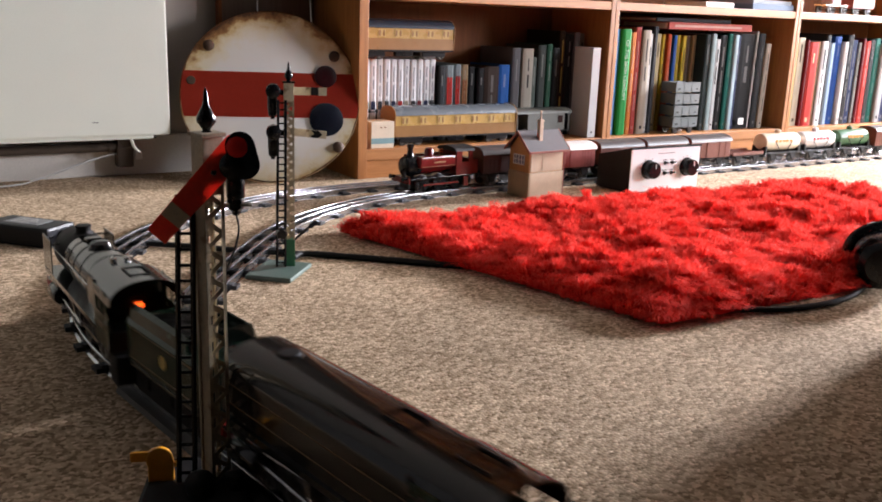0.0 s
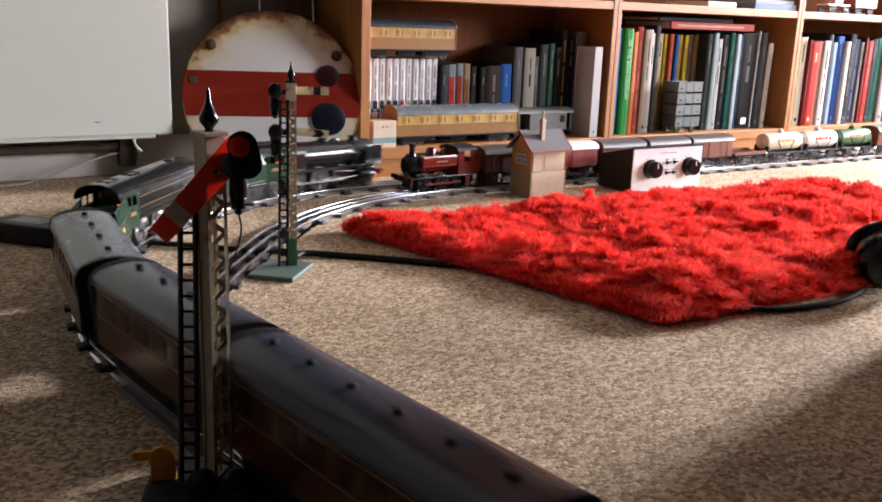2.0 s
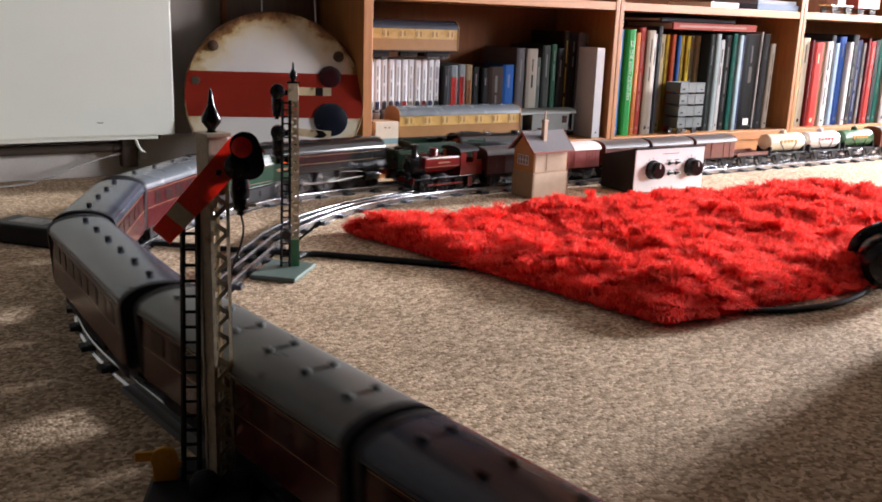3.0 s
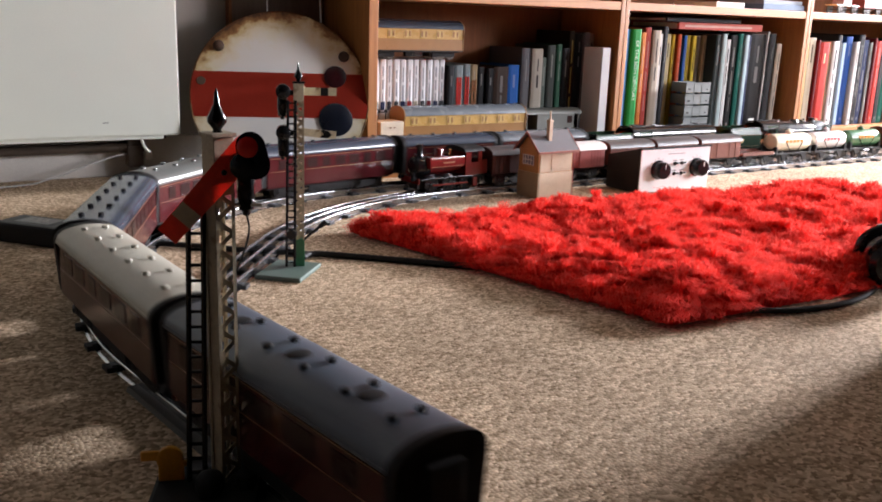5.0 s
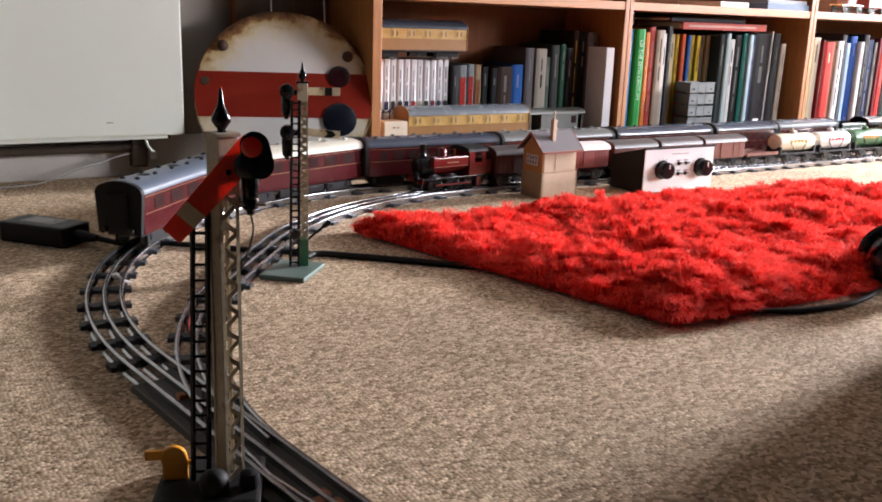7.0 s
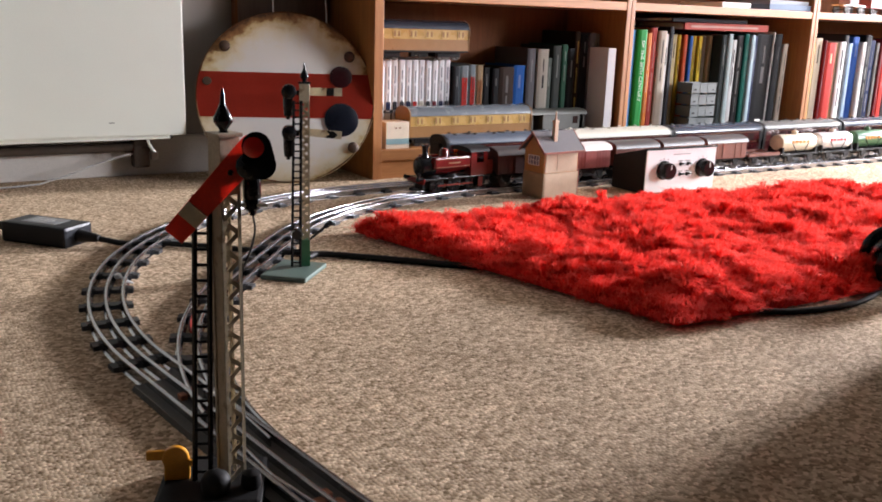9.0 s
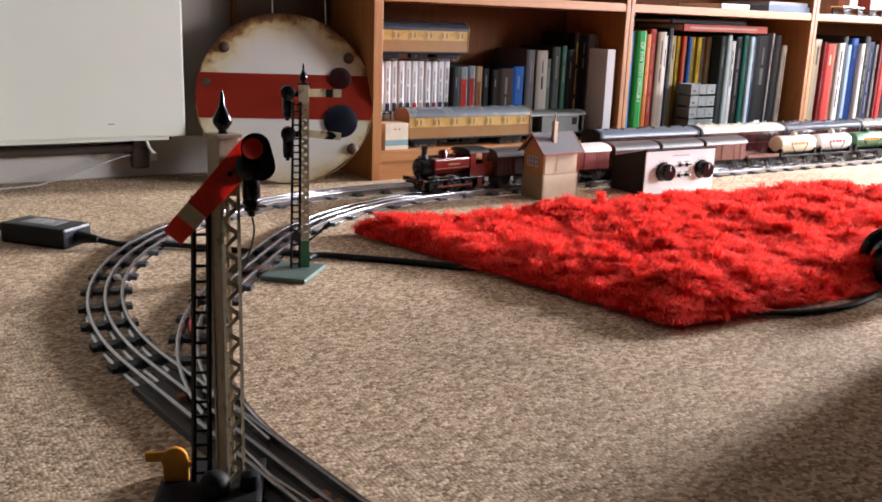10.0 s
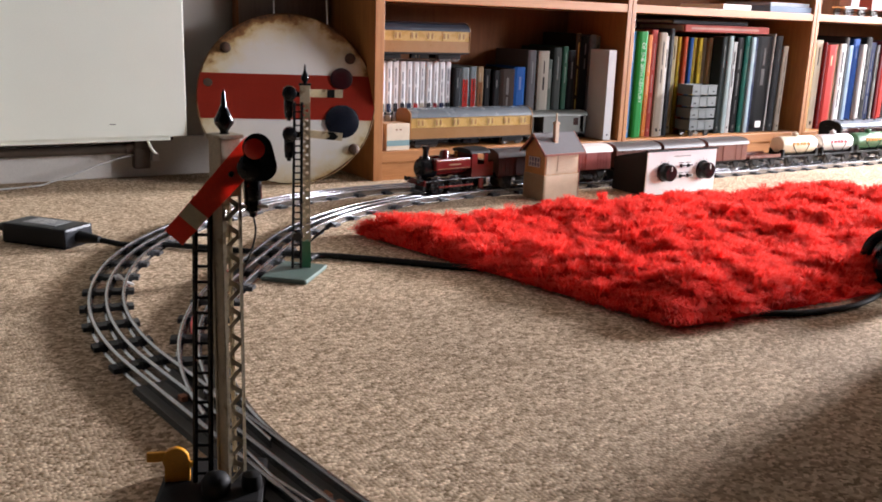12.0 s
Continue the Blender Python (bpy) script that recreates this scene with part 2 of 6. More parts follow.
def rod(bm, p, q, r, seg=8):
    p, q = Vector(p), Vector(q)
    d = q - p
    m = Matrix.Translation(p) @ d.to_track_quat("Z", "Y").to_matrix().to_4x4()
    lathe(bm, [(r, 0), (r, d.length)], m, seg)


def prism(bm, pts, x0, x1, m=None):
    """Extrudes a closed outline in y and z along x."""
    m = m or Matrix()
    a = [bm.verts.new(m @ Vector((x0, y, z))) for y, z in pts]
    b = [bm.verts.new(m @ Vector((x1, y, z))) for y, z in pts]
    k = len(pts)
    for i in range(k):
        j = (i + 1) % k
        bm.faces.new((a[i], a[j], b[j], b[i]))
    bm.faces.new(a[::-1])
    bm.faces.new(b)
    bmesh.ops.recalc_face_normals(bm, faces=bm.faces[:])


def sweep(bm, line, prof):
    """Carries an open or closed profile of (side, z) along a line of (x, y) in plan."""
    rings = []
    k = len(line)
    for i, p in enumerate(line):
        a, b = Vector(line[max(i - 1, 0)]), Vector(line[min(i + 1, k - 1)])
        t = (b - a).normalized()
        s = Vector((t.y, -t.x))
        rings.append([bm.verts.new((p[0] + s.x * u, p[1] + s.y * u, w)) for u, w in prof])
    q = len(prof)
    for a, b in zip(rings, rings[1:]):
        for i in range(q):
            j = (i + 1) % q
            bm.faces.new((a[i], a[j], b[j], b[i]))
    bm.faces.new(rings[0])
    bm.faces.new(rings[-1][::-1])
    bmesh.ops.recalc_face_normals(bm, faces=bm.faces[:])


def tube(bm, pts, r, seg=8, steps=8):
    """A round cable through points in space, smoothed."""
    P = [Vector(p) for p in pts]
    P = [P[0] * 2 - P[1]] + P + [P[-1] * 2 - P[-2]]
    line = []
    for i in range(1, len(P) - 2):
        for k in range(steps):
            u = k / steps
            a, b, c, d = P[i - 1], P[i], P[i + 1], P[i + 2]
            line.append(0.5 * ((2 * b) + (c - a) * u + (2 * a - 5 * b + 4 * c - d) * u * u + (3 * b - a - 3 * c + d) * u ** 3))
    line.append(P[-2])
    rings = []
    for i, p in enumerate(line):
        t = (line[min(i + 1, len(line) - 1)] - line[max(i - 1, 0)]).normalized()
        s = t.cross(Vector((0, 0, 1)))
        s = s.normalized() if s.length > 1e-4 else Vector((1, 0, 0))
        u = s.cross(t)
        rings.append([bm.verts.new(p + r * (math.cos(2 * math.pi * j / seg) * s + math.sin(2 * math.pi * j / seg) * u)) for j in range(seg)])
    for a, b in zip(rings, rings[1:]):
        for i in range(seg):
            j = (i + 1) % seg
            bm.faces.new((a[i], a[j], b[j], b[i]))
    bm.faces.new(rings[0][::-1])
    bm.faces.new(rings[-1])
    bmesh.ops.recalc_face_normals(bm, faces=bm.faces[:])


# ---- the room ----
def room():
    T = 0.15
    bm = bmesh.new()
    box(bm, ROOM_W - T, ROOM_E + T, ROOM_S - T, ROOM_N + T, -0.08, 0.0)
    tagged(part("floor", bm, CARPET), "beige and brown flecked loop-pile carpet", "floor", kind="structure")
    tagged(part("ceiling", boxed(ROOM_W - T, ROOM_E + T, ROOM_S - T, ROOM_N + T, ROOM_H, ROOM_H + 0.1), CEIL), "plain grey painted ceiling", "ceiling", kind="structure")
    tagged(part("wall_north", boxed(ROOM_W - T, ROOM_E + T, ROOM_N, ROOM_N + T, 0.0, ROOM_H), WALL), "plain off-white painted wall", "wall", kind="structure")
    tagged(part("wall_south", boxed(ROOM_W - T, ROOM_E + T, ROOM_S - T, ROOM_S, 0.0, ROOM_H), WALLD), "plain dark grey painted wall", "wall", kind="structure")
    tagged(part("wall_west", boxed(ROOM_W - T, ROOM_W, ROOM_S, ROOM_N, 0.0, ROOM_H), WALLD), "plain dark grey painted wall", "wall", kind="structure")
    bm = bmesh.new()
    y = ROOM_S
    for wy0, wy1, wz0, wz1, _ in sorted(WINDOWS):
        box(bm, ROOM_E, ROOM_E + T, y, wy0, 0.0, ROOM_H)
        box(bm, ROOM_E, ROOM_E + T, wy0, wy1, 0.0, wz0)
        box(bm, ROOM_E, ROOM_E + T, wy0, wy1, wz1, ROOM_H)
        y = wy1
    box(bm, ROOM_E, ROOM_E + T, y, ROOM_N, 0.0, ROOM_H)
    tagged(part("wall_east", bm, WALL), "plain off-white wall with two windows", "wall", kind="structure")
    # added out of view: its end cuts window light off the near carpet
    tagged(part("shading_wall", boxed(1.01, 1.14, ROOM_S, 0.522, 0.0, ROOM_H), WALLD), "unseen dark grey wall added to shade the near carpet", "wall", kind="structure")
    bm = bmesh.new()
    box(bm, ROOM_W, 0.80, ROOM_N - 0.016, ROOM_N, 0.0, 0.075, 0.003)
    tagged(part("baseboard", bm, SKIRT), "scuffed off-white gloss skirting board", "skirting", kind="structure")


room()


# ---- the railway's lines ----
CX, CY, RAD, A0 = 0.784, 0.861, 0.610, radians(188)
RAIL_Z = 0.012
ARC = RAD * radians(98)
EAST_X = 2.42
RUN = EAST_X - CX
ARC2 = RAD * radians(90)


def main_line(s):
    """Place and heading (radians) on the outer line, s metres past the end of the turnout."""
    if s < 0:
        h = A0 - math.pi / 2
        return CX + RAD * math.cos(A0) + s * math.cos(h), CY + RAD * math.sin(A0) + s * math.sin(h), h
    if s < ARC:
        a = A0 - s / RAD
        return CX + RAD * math.cos(a), CY + RAD * math.sin(a), a - math.pi / 2
    s -= ARC
    if s < RUN:
        return CX + s, CY + RAD, 0.0
    s -= RUN
    if s < ARC2:
        a = math.pi / 2 - s / RAD
        return EAST_X + RAD * math.cos(a), CY + RAD * math.sin(a), a - math.pi / 2
    return EAST_X + RAD, CY - (s - ARC2), -math.pi / 2


# inner line: leaves the straight, curves 53 degrees, runs straight, curves on to lie along the bookcase
IN_S0 = -0.235
ix, iy, ih = main_line(IN_S0)
IN_C1 = (ix + RAD * math.sin(ih), iy - RAD * math.cos(ih))
IN_A1 = ih - radians(46)
IN_L1 = RAD * (ih - IN_A1)
IN_L2 = 0.188
IN_L3 = RAD * (IN_A1 - 0.0)


def inner_line(s):
    if s < IN_L1:
        h = ih - s / RAD
        return IN_C1[0] - RAD * math.sin(h), IN_C1[1] + RAD * math.cos(h), h
    x, y = IN_C1[0] - RAD * math.sin(IN_A1), IN_C1[1] + RAD * math.cos(IN_A1)
    s -= IN_L1
    if s < IN_L2:
        return x + s * math.cos(IN_A1), y + s * math.sin(IN_A1), IN_A1
    x, y = x + IN_L2 * math.cos(IN_A1), y + IN_L2 * math.sin(IN_A1)
    s -= IN_L2
    c = (x + RAD * math.sin(IN_A1), y - RAD * math.cos(IN_A1))
    if s < IN_L3:
        h = IN_A1 - s / RAD
        return c[0] - RAD * math.sin(h), c[1] + RAD * math.cos(h), h
    return c[0] + s - IN_L3, c[1] + RAD, 0.0


def inner_s(x):
    """Distance along the inner line at which it reaches x, on its last stretch."""
    lo, hi = IN_L1, 4.0
    for _ in range(50):
        mid = (lo + hi) / 2
        lo, hi = (mid, hi) if inner_line(mid)[0] < x else (lo, mid)
    return lo


# tubular tinplate rail: folded web with a round bead on top
RAILPROF = [(-0.0032, 0.0), (-0.0009, 0.0012), (-0.0009, 0.0082)]
RAILPROF += [(-0.0021 * math.cos(radians(a)), 0.0099 + 0.0021 * math.sin(radians(a))) for a in range(-40, 221, 26)]
RAILPROF += [(0.0009, 0.0082), (0.0009, 0.0012), (0.0032, 0.0)]


def sleeper_mesh():
    bm = bmesh.new()
    prism(bm, [(-0.0085, 0.0), (-0.0068, 0.0042), (0.0068, 0.0042), (0.0085, 0.0)], -0.0275, 0.0275)
    for x in (-0.0175, 0.0, 0.0175):
        box(bm, x - 0.0045, x + 0.0045, -0.0050, 0.0050, 0.0038, 0.0054)
    me = bpy.data.meshes.new("sleeper")
    bm.to_mesh(me)
    bm.free()
    me.materials.append(SLEEPER)
    return me


def railway(line, s0, s1, bare, label):
    """Three rails and pressed-tin sleepers; none of the sleepers on the bare stretch."""
    t = thing("railway_track", label, "railway track")
    n = int((s1 - s0) / 0.015)
    pts = [line(s0 + (s1 - s0) * i / n) for i in range(n + 1)]
    for off in (-0.0175, 0.0, 0.0175):
        bm = bmesh.new()
        sweep(bm, [(x + off * math.sin(h), y - off * math.cos(h)) for x, y, h in pts], RAILPROF)
        part("rail", bm, STEEL, t, "centre conductor rail" if off == 0 else "", smooth=True)
    me = sleeper_mesh()
    s = s0 + 0.018
    while s < s1:
        if not bare[0] < s < bare[1]:
            x, y, h = line(s)
            o = new("sleeper", me)
            o.parent = t
            o.matrix_basis = pose(x, y, 0.0, 0, 0, math.degrees(h) + 90)
        s += 0.0600
    return t


railway(main_line, -0.9, 4.6, (-0.34, -0.03), "three-rail tinplate toy railway curve on the carpet")
railway(inner_line, 0.10, 2.95, (0.0, 0.215), "three-rail tinplate inner railway line with a parked goods train")


def turnout():
    t = thing("turnout", "tinplate railway turnout with sheet metal base", "turnout")
    bm = bmesh.new()
    sweep(bm, [main_line(-0.335 + 0.02 * i)[:2] for i in range(16)], [(-0.029, 0.0), (-0.027, 0.0040), (0.027, 0.0040), (0.029, 0.0)])
    part("base", bm, TURNBASE, t)
    bm = bmesh.new()
    sweep(bm, [inner_line(0.02 + 0.02 * i)[:2] for i in range(11)], [(-0.027, 0.0), (-0.025, 0.0034), (0.025, 0.0034), (0.027, 0.0)])
    part("branch_base", bm, TURNBASE, t)
    for a, b, o in ((-0.20, -0.09, 0.011), (-0.30, -0.20, -0.011)):
        bm = bmesh.new()
        L = []
        for i in range(9):
            x, y, h = main_line(a + (b - a) * i / 8)
            k = o + (0.004 * (1 - abs(i - 4) / 4)) * (1 if o > 0 else -1)
            L.append((x + k * math.sin(h), y - k * math.cos(h)))
        sweep(bm, L, [(u * 0.7, w) for u, w in RAILPROF])
        part("check_rail", bm, STEEL, t)
    bm = bmesh.new()
    L = []
    for i in range(12):
        x, y, h = inner_line(0.005 + 0.011 * i)
        L.append((x + 0.0175 * math.sin(h), y - 0.0175 * math.cos(h)))
    sweep(bm, L, RAILPROF)
    part("branch_rail", bm, STEEL, t)
    for s, o in ((-0.075, 0.004), (-0.083, -0.005), (-0.285, 0.005), (-0.292, -0.004), (-0.30, 0.006)):
        x, y, h = main_line(s)
        bm = bmesh.new()
        box(bm, -0.004, 0.004, -0.003, 0.003, 0.003, 0.0085, 0.001, pose(x + o * math.sin(h), y - o * math.cos(h), 0, 0, 0, math.degrees(h)))
        part("insulator", bm, FIBRE, t, "reddish brown fibre insulator")


turnout()


# ---- bookcase, radiator, sign ----
BK_Y = 1.580
POSTS = [(0.815, 0.835), (1.450, 1.475), (2.095, 2.120), (2.740, 2.760)]


def bookcase():
    for i, (x0, x1) in enumerate(((0.815, 1.462), (1.4635, 2.107), (2.1085, 2.760))):
        t = thing("bookcase", "oak-veneered bookcase filled with books and model trains", "bookcase", group="bookcases along the wall")
        yb = ROOM_N - 0.004
        a = POSTS[i][1] if i == 0 else POSTS[i][1]
        b = POSTS[i + 1][0]
        part("side_panel", boxed(x0, a, BK_Y, yb, 0.0, 1.85, 0.0012), OAK, t)
        part("side_panel", boxed(b, x1, BK_Y, yb, 0.0, 1.85, 0.0012), OAK, t)
        # darkened oak holds the bay's inner shade
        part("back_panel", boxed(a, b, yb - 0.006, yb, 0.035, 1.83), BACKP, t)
        part("plinth", boxed(a, b, BK_Y + 0.004, BK_Y + 0.020, 0.0, 0.036), OAKX, t)
        part("shelf", boxed(a, b, BK_Y + 0.001, yb - 0.006, 0.036, 0.058, 0.001), OAKX, t)
        for z in (0.346, 0.66, 0.98, 1.30, 1.60):
            part("shelf", boxed(a, b, BK_Y + 0.001, yb - 0.006, z, z + 0.018, 0.001), OAKX, t)
        part("top", boxed(a, b, BK_Y + 0.001, yb - 0.006, 1.83, 1.85), OAKX, t)


bookcase()


def radiator():
    t = thing("radiator", "cream enamelled flat panel radiator on the wall", "radiator")
    part("front_panel", boxed(-0.75, 0.485, 1.700, 1.712, 0.086, 0.68, 0.004), RADIATOR, t)
    bm = bmesh.new()
    box(bm, -0.74, 0.455, 1.707, 1.722, 0.079, 0.0885, 0.002)
    part("bottom_seam", bm, RADIATOR, t)
    # dark sheet and brackets carry the shade behind the front panel
    bm = bmesh.new()
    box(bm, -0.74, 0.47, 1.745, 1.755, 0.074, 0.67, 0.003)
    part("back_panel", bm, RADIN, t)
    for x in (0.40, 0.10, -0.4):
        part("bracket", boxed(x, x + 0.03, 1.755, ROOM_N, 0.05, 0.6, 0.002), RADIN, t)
    bm = bmesh.new()
    tube(bm, [(0.415, 1.715, 0.082), (0.418, 1.712, 0.068), (0.424, 1.711, 0.058), (0.428, 1.711, 0.055)], 0.0028)
    part("hook", bm, RADIATOR, t, smooth=True)
    bm = bmesh.new()
    box(bm, 0.345, 0.356, 1.6985, 1.7005, 0.1115, 0.1125, 0, pose(0, 0, 0))
    part("scratch", bm, BLACKMATT, t)


radiator()


def pipe_and_cable():
    bm = bmesh.new()
    tube(bm, [(-0.3, 1.66, 0.004), (0.16, 1.70, 0.006), (0.25, 1.72, 0.012), (0.32, 1.74, 0.030), (0.38, 1.755, 0.044), (0.43, 1.77, 0.047)], 0.0017)
    tagged(part("white_cable", bm, mat("grey_flex", (0.40, 0.39, 0.37), 0.5), smooth=True), "pale grey cable trailing along the skirting under the radiator", "cable")
    t = thing("heating_pipe", "brown heating pipe with elbow, darkened with the shade under the radiator", "pipe")
    # brown pipe, its colour deepened for the shadow in the gap
    bm = bmesh.new()
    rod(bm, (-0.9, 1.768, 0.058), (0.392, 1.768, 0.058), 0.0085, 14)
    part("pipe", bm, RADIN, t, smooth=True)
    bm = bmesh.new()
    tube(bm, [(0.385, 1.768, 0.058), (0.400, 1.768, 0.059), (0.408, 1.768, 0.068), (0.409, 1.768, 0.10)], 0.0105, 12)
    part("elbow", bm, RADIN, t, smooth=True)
    part("valve", boxed(0.398, 0.428, 1.752, 1.780, 0.020, 0.060, 0.004), RADIN, t, "brown valve body, gap shade in its colour")
    part("pipe_clip", boxed(0.436, 0.450, 1.776, 1.784, 0.030, 0.046, 0.002), LABEL, t, "white plastic pipe clip")


pipe_and_cable()


def sign_disc():
    """White round signal with a red band, leaning on the wall and turned a little to the room."""
    r = 0.169
    m = pose(0.641, 1.587, 0.003, 0, 0, -20) @ pose(0, 0, 0, -22, 0, 0)
    t = thing("signal_disc", "round white enamel signal disc with red band, rusty edge", "railway sign", m)
    bm = bmesh.new()
    turn = pose(0, 0, r, 90, 0, 0)
    lathe(bm, [(r - 0.003, -0.002), (r, -0.001), (r, 0.001), (r - 0.004, 0.002)], turn, 96)
    part("plate", bm, SIGNWHITE, t)
    bm = bmesh.new()
    seg = 160

    def inner(a):
        k = max(0.0, 0.35 + noise.noise(Vector((math.cos(a) * 2.2, math.sin(a) * 2.2, 1))) + 0.5 * noise.noise(Vector((math.cos(a) * 9, math.sin(a) * 9, 1))))
        return r - 0.0015 - 0.0030 * k
    for i in range(seg):
        a, b = 2 * math.pi * i / seg, 2 * math.pi * (i + 1) / seg
        bm.faces.new([bm.verts.new((p * math.cos(q), -0.0028, r + p * math.sin(q))) for p, q in ((inner(a), a), (r - 0.0006, a), (r - 0.0006, b), (inner(b), b))])
    bmesh.ops.solidify(bm, geom=bm.faces[:], thickness=-0.0003)
    part("rusty_rim", bm, RUST, t, "rust eaten edge")
    bm = bmesh.new()
    lo, hi, n = r - 0.0425, r + 0.0455, 40
    top = []
    for z in [lo + (hi - lo) * i / n for i in range(n + 1)]:
        x = math.sqrt((r - 0.003) ** 2 - (z - r) ** 2)
        top.append((x, z))
    ring = [bm.verts.new((-x, -0.0034, z + 0.004 * x)) for x, z in top] + [bm.verts.new((x, -0.0034, z - 0.004 * x)) for x, z in top[::-1]]
    f = bm.faces.new(ring)
    bmesh.ops.solidify(bm, geom=[f], thickness=-0.001)
    part("red_band", bm, SIGNRED, t, "red painted band")
    for x, z, q, mt in ((0.104, r + 0.039, 0.0215, LENSMAROON), (0.103, r - 0.046, 0.0325, LENSDARK)):
        bm = bmesh.new()
        lathe(bm, [(q, -0.002), (q, 0.0015), (q - 0.002, 0.0025)], pose(x, -0.0038, z, 90, 0, 0), 40)
        part("lens", bm, mt, t, "dark round lens", smooth=True)
    for x, z in ((-0.114, r + 0.096), (0.122, r + 0.080), (0.124, r - 0.100)):
        bm = bmesh.new()
        lathe(bm, [(0.0105, -0.001), (0.0105, 0.003), (0.008, 0.006), (0.003, 0.0075)], pose(x, -0.003, z, 90, 0, 0), 14)
        part("bolt", bm, BOLT, t, "rusty bolt head", smooth=True)
    bm = bmesh.new()
    lathe(bm, [(0.009, -0.001), (0.008, 0.0012)], pose(-0.147, -0.0036, r + 0.027, 90, 0, 0), 14)
    part("bolt", bm, BOLT, t, "rusty bolt head")
    for x in (-0.022, 0.080):
        bm = bmesh.new()
        z = r + math.sqrt((r - 0.006) ** 2 - x * x)
        rod(bm, (x, 0.001, z), (x, 0.030, z + 0.22), 0.0012, 6)
        part("hanging_wire", bm, LABEL, t, "pale hanging wire")


sign_disc()


# ---- the red rug ----
def rug():
    t = thing("rug", "shaggy bright red long-pile rug on the carpet", "rug")
    A, B, C, D = Vector((0.580, 1.180)), Vector((0.702, 0.648)), Vector((1.66, 0.610)), Vector((1.625, 1.130))
    rng = np.random.default_rng(4)

    def at(u, v):
        return (A * (1 - u) + D * u) * (1 - v) + (B * (1 - u) + C * u) * v

    def lump(p, u, v):
        """Height of the matted pile under the strands: mounds and hollows, thin at the edges."""
        a, b = 0.82 * p.x + 0.57 * p.y + 3.3, 0.82 * p.y - 0.57 * p.x + 7.7
        k = 0.66 + 0.45 * noise.noise(Vector((a * 11, b * 13, 0.37))) + 0.55 * noise.noise(Vector((b * 37, a * 29, 3.41))) + 0.60 * noise.noise(Vector((a * 83, b * 91, 5.63)))
        edge = min(u * 1.05, (1 - u) * 1.05, v * 0.55, (1 - v) * 0.55) / 0.028
        return 0.003 + 0.027 * min(1.0, max(0.0, edge)) ** 0.7 * min(1.35, max(0.06, k))
    bm = bmesh.new()
    nu, nv = 220, 120
    g = []
    for i in range(nu + 1):
        row = []
        for j in range(nv + 1):
            p = at(i / nu, j / nv)
            row.append(bm.verts.new((p.x, p.y, lump(p, i / nu, j / nv))))
        g.append(row)
    for i in range(nu):
        for j in range(nv):
            bm.faces.new((g[i][j], g[i + 1][j], g[i + 1][j + 1], g[i][j + 1]))
    part("backing", bm, BACKING, t, "matted red ground of the pile", smooth=True)
    V = []
    for u, v in rng.random((7200, 2)):
        u = u ** 1.10
        p = at(u, v)
        z0 = lump(p, u, v)
        e = 0.004
        gx = (lump(Vector((p.x + e, p.y)), u, v) - z0) / e
        gy = (lump(Vector((p.x, p.y + e)), u, v) - z0) / e
        out = Vector((0, 0))
        if u < 0.05:
            out = Vector((-1, -0.2))
        elif v > 0.93:
            out = Vector((-0.05, -1))
        la0 = 6.0 * noise.noise(Vector((p.x * 6, p.y * 6, 5)))
        high = rng.uniform(0.004, 0.0105)
        cx = 0.004 * math.cos(la0) - 0.006 * max(-1.5, min(1.5, gx)) + 0.004 * out.x
        cy = 0.004 * math.sin(la0) - 0.006 * max(-1.5, min(1.5, gy)) + 0.004 * out.y
        n = 34 if v > 0.35 else 24
        A1, Q, LN = rng.uniform(0, 6.283, n), 0.0065 * np.sqrt(rng.random(n)), 0.0070 * rng.uniform(0.2, 1.3, n)
        H, WD, BA = high * rng.uniform(0.5, 1.15, n), 0.00055 * rng.uniform(0.7, 1.5, n), rng.uniform(0, 6.283, n)
        A2, ZE = A1 + rng.normal(0, 1.0, n), rng.uniform(0.55, 1.05, n)
        BX, BY = p.x + Q * np.cos(A1), p.y + Q * np.sin(A1)
        WX, WY = WD * np.cos(BA), WD * np.sin(BA)
        MX, MY = BX + 0.5 * cx + 0.5 * LN * np.cos(A1), BY + 0.5 * cy + 0.5 * LN * np.sin(A1)
        EX, EY = MX + 1.1 * cx + 0.9 * LN * np.cos(A2), MY + 1.1 * cy + 0.9 * LN * np.sin(A2)
        ZB, ZM = np.full(n, max(0.002, z0 - 0.002)), z0 + H
        ZT = z0 + H * ZE
        block = np.stack([np.stack(c, 1) for c in ((BX - WX, BY - WY, ZB), (BX + WX, BY + WY, ZB), (MX - WX, MY - WY, ZM), (MX + WX, MY + WY, ZM),
                                                   (EX - WX * 0.5, EY - WY * 0.5, ZT), (EX + WX * 0.5, EY + WY * 0.5, ZT))], 1)
        V.append(block.reshape(-1, 3))
    V = np.concatenate(V)
    i = np.arange(0, len(V), 6)[:, None]
    F = np.concatenate([i + np.array([[0, 1, 3, 2]]), i + np.array([[2, 3, 5, 4]])]).tolist()
    V = V.tolist()
    me = bpy.data.meshes.new("tufted_surface")
    me.from_pydata(V, [], F)
    me.materials.append(PILE)
    ob = new("tufted_surface", me)
    ob.parent = t
    tagged(ob, "tangled glossy red strands", kind="stuff")


rug()


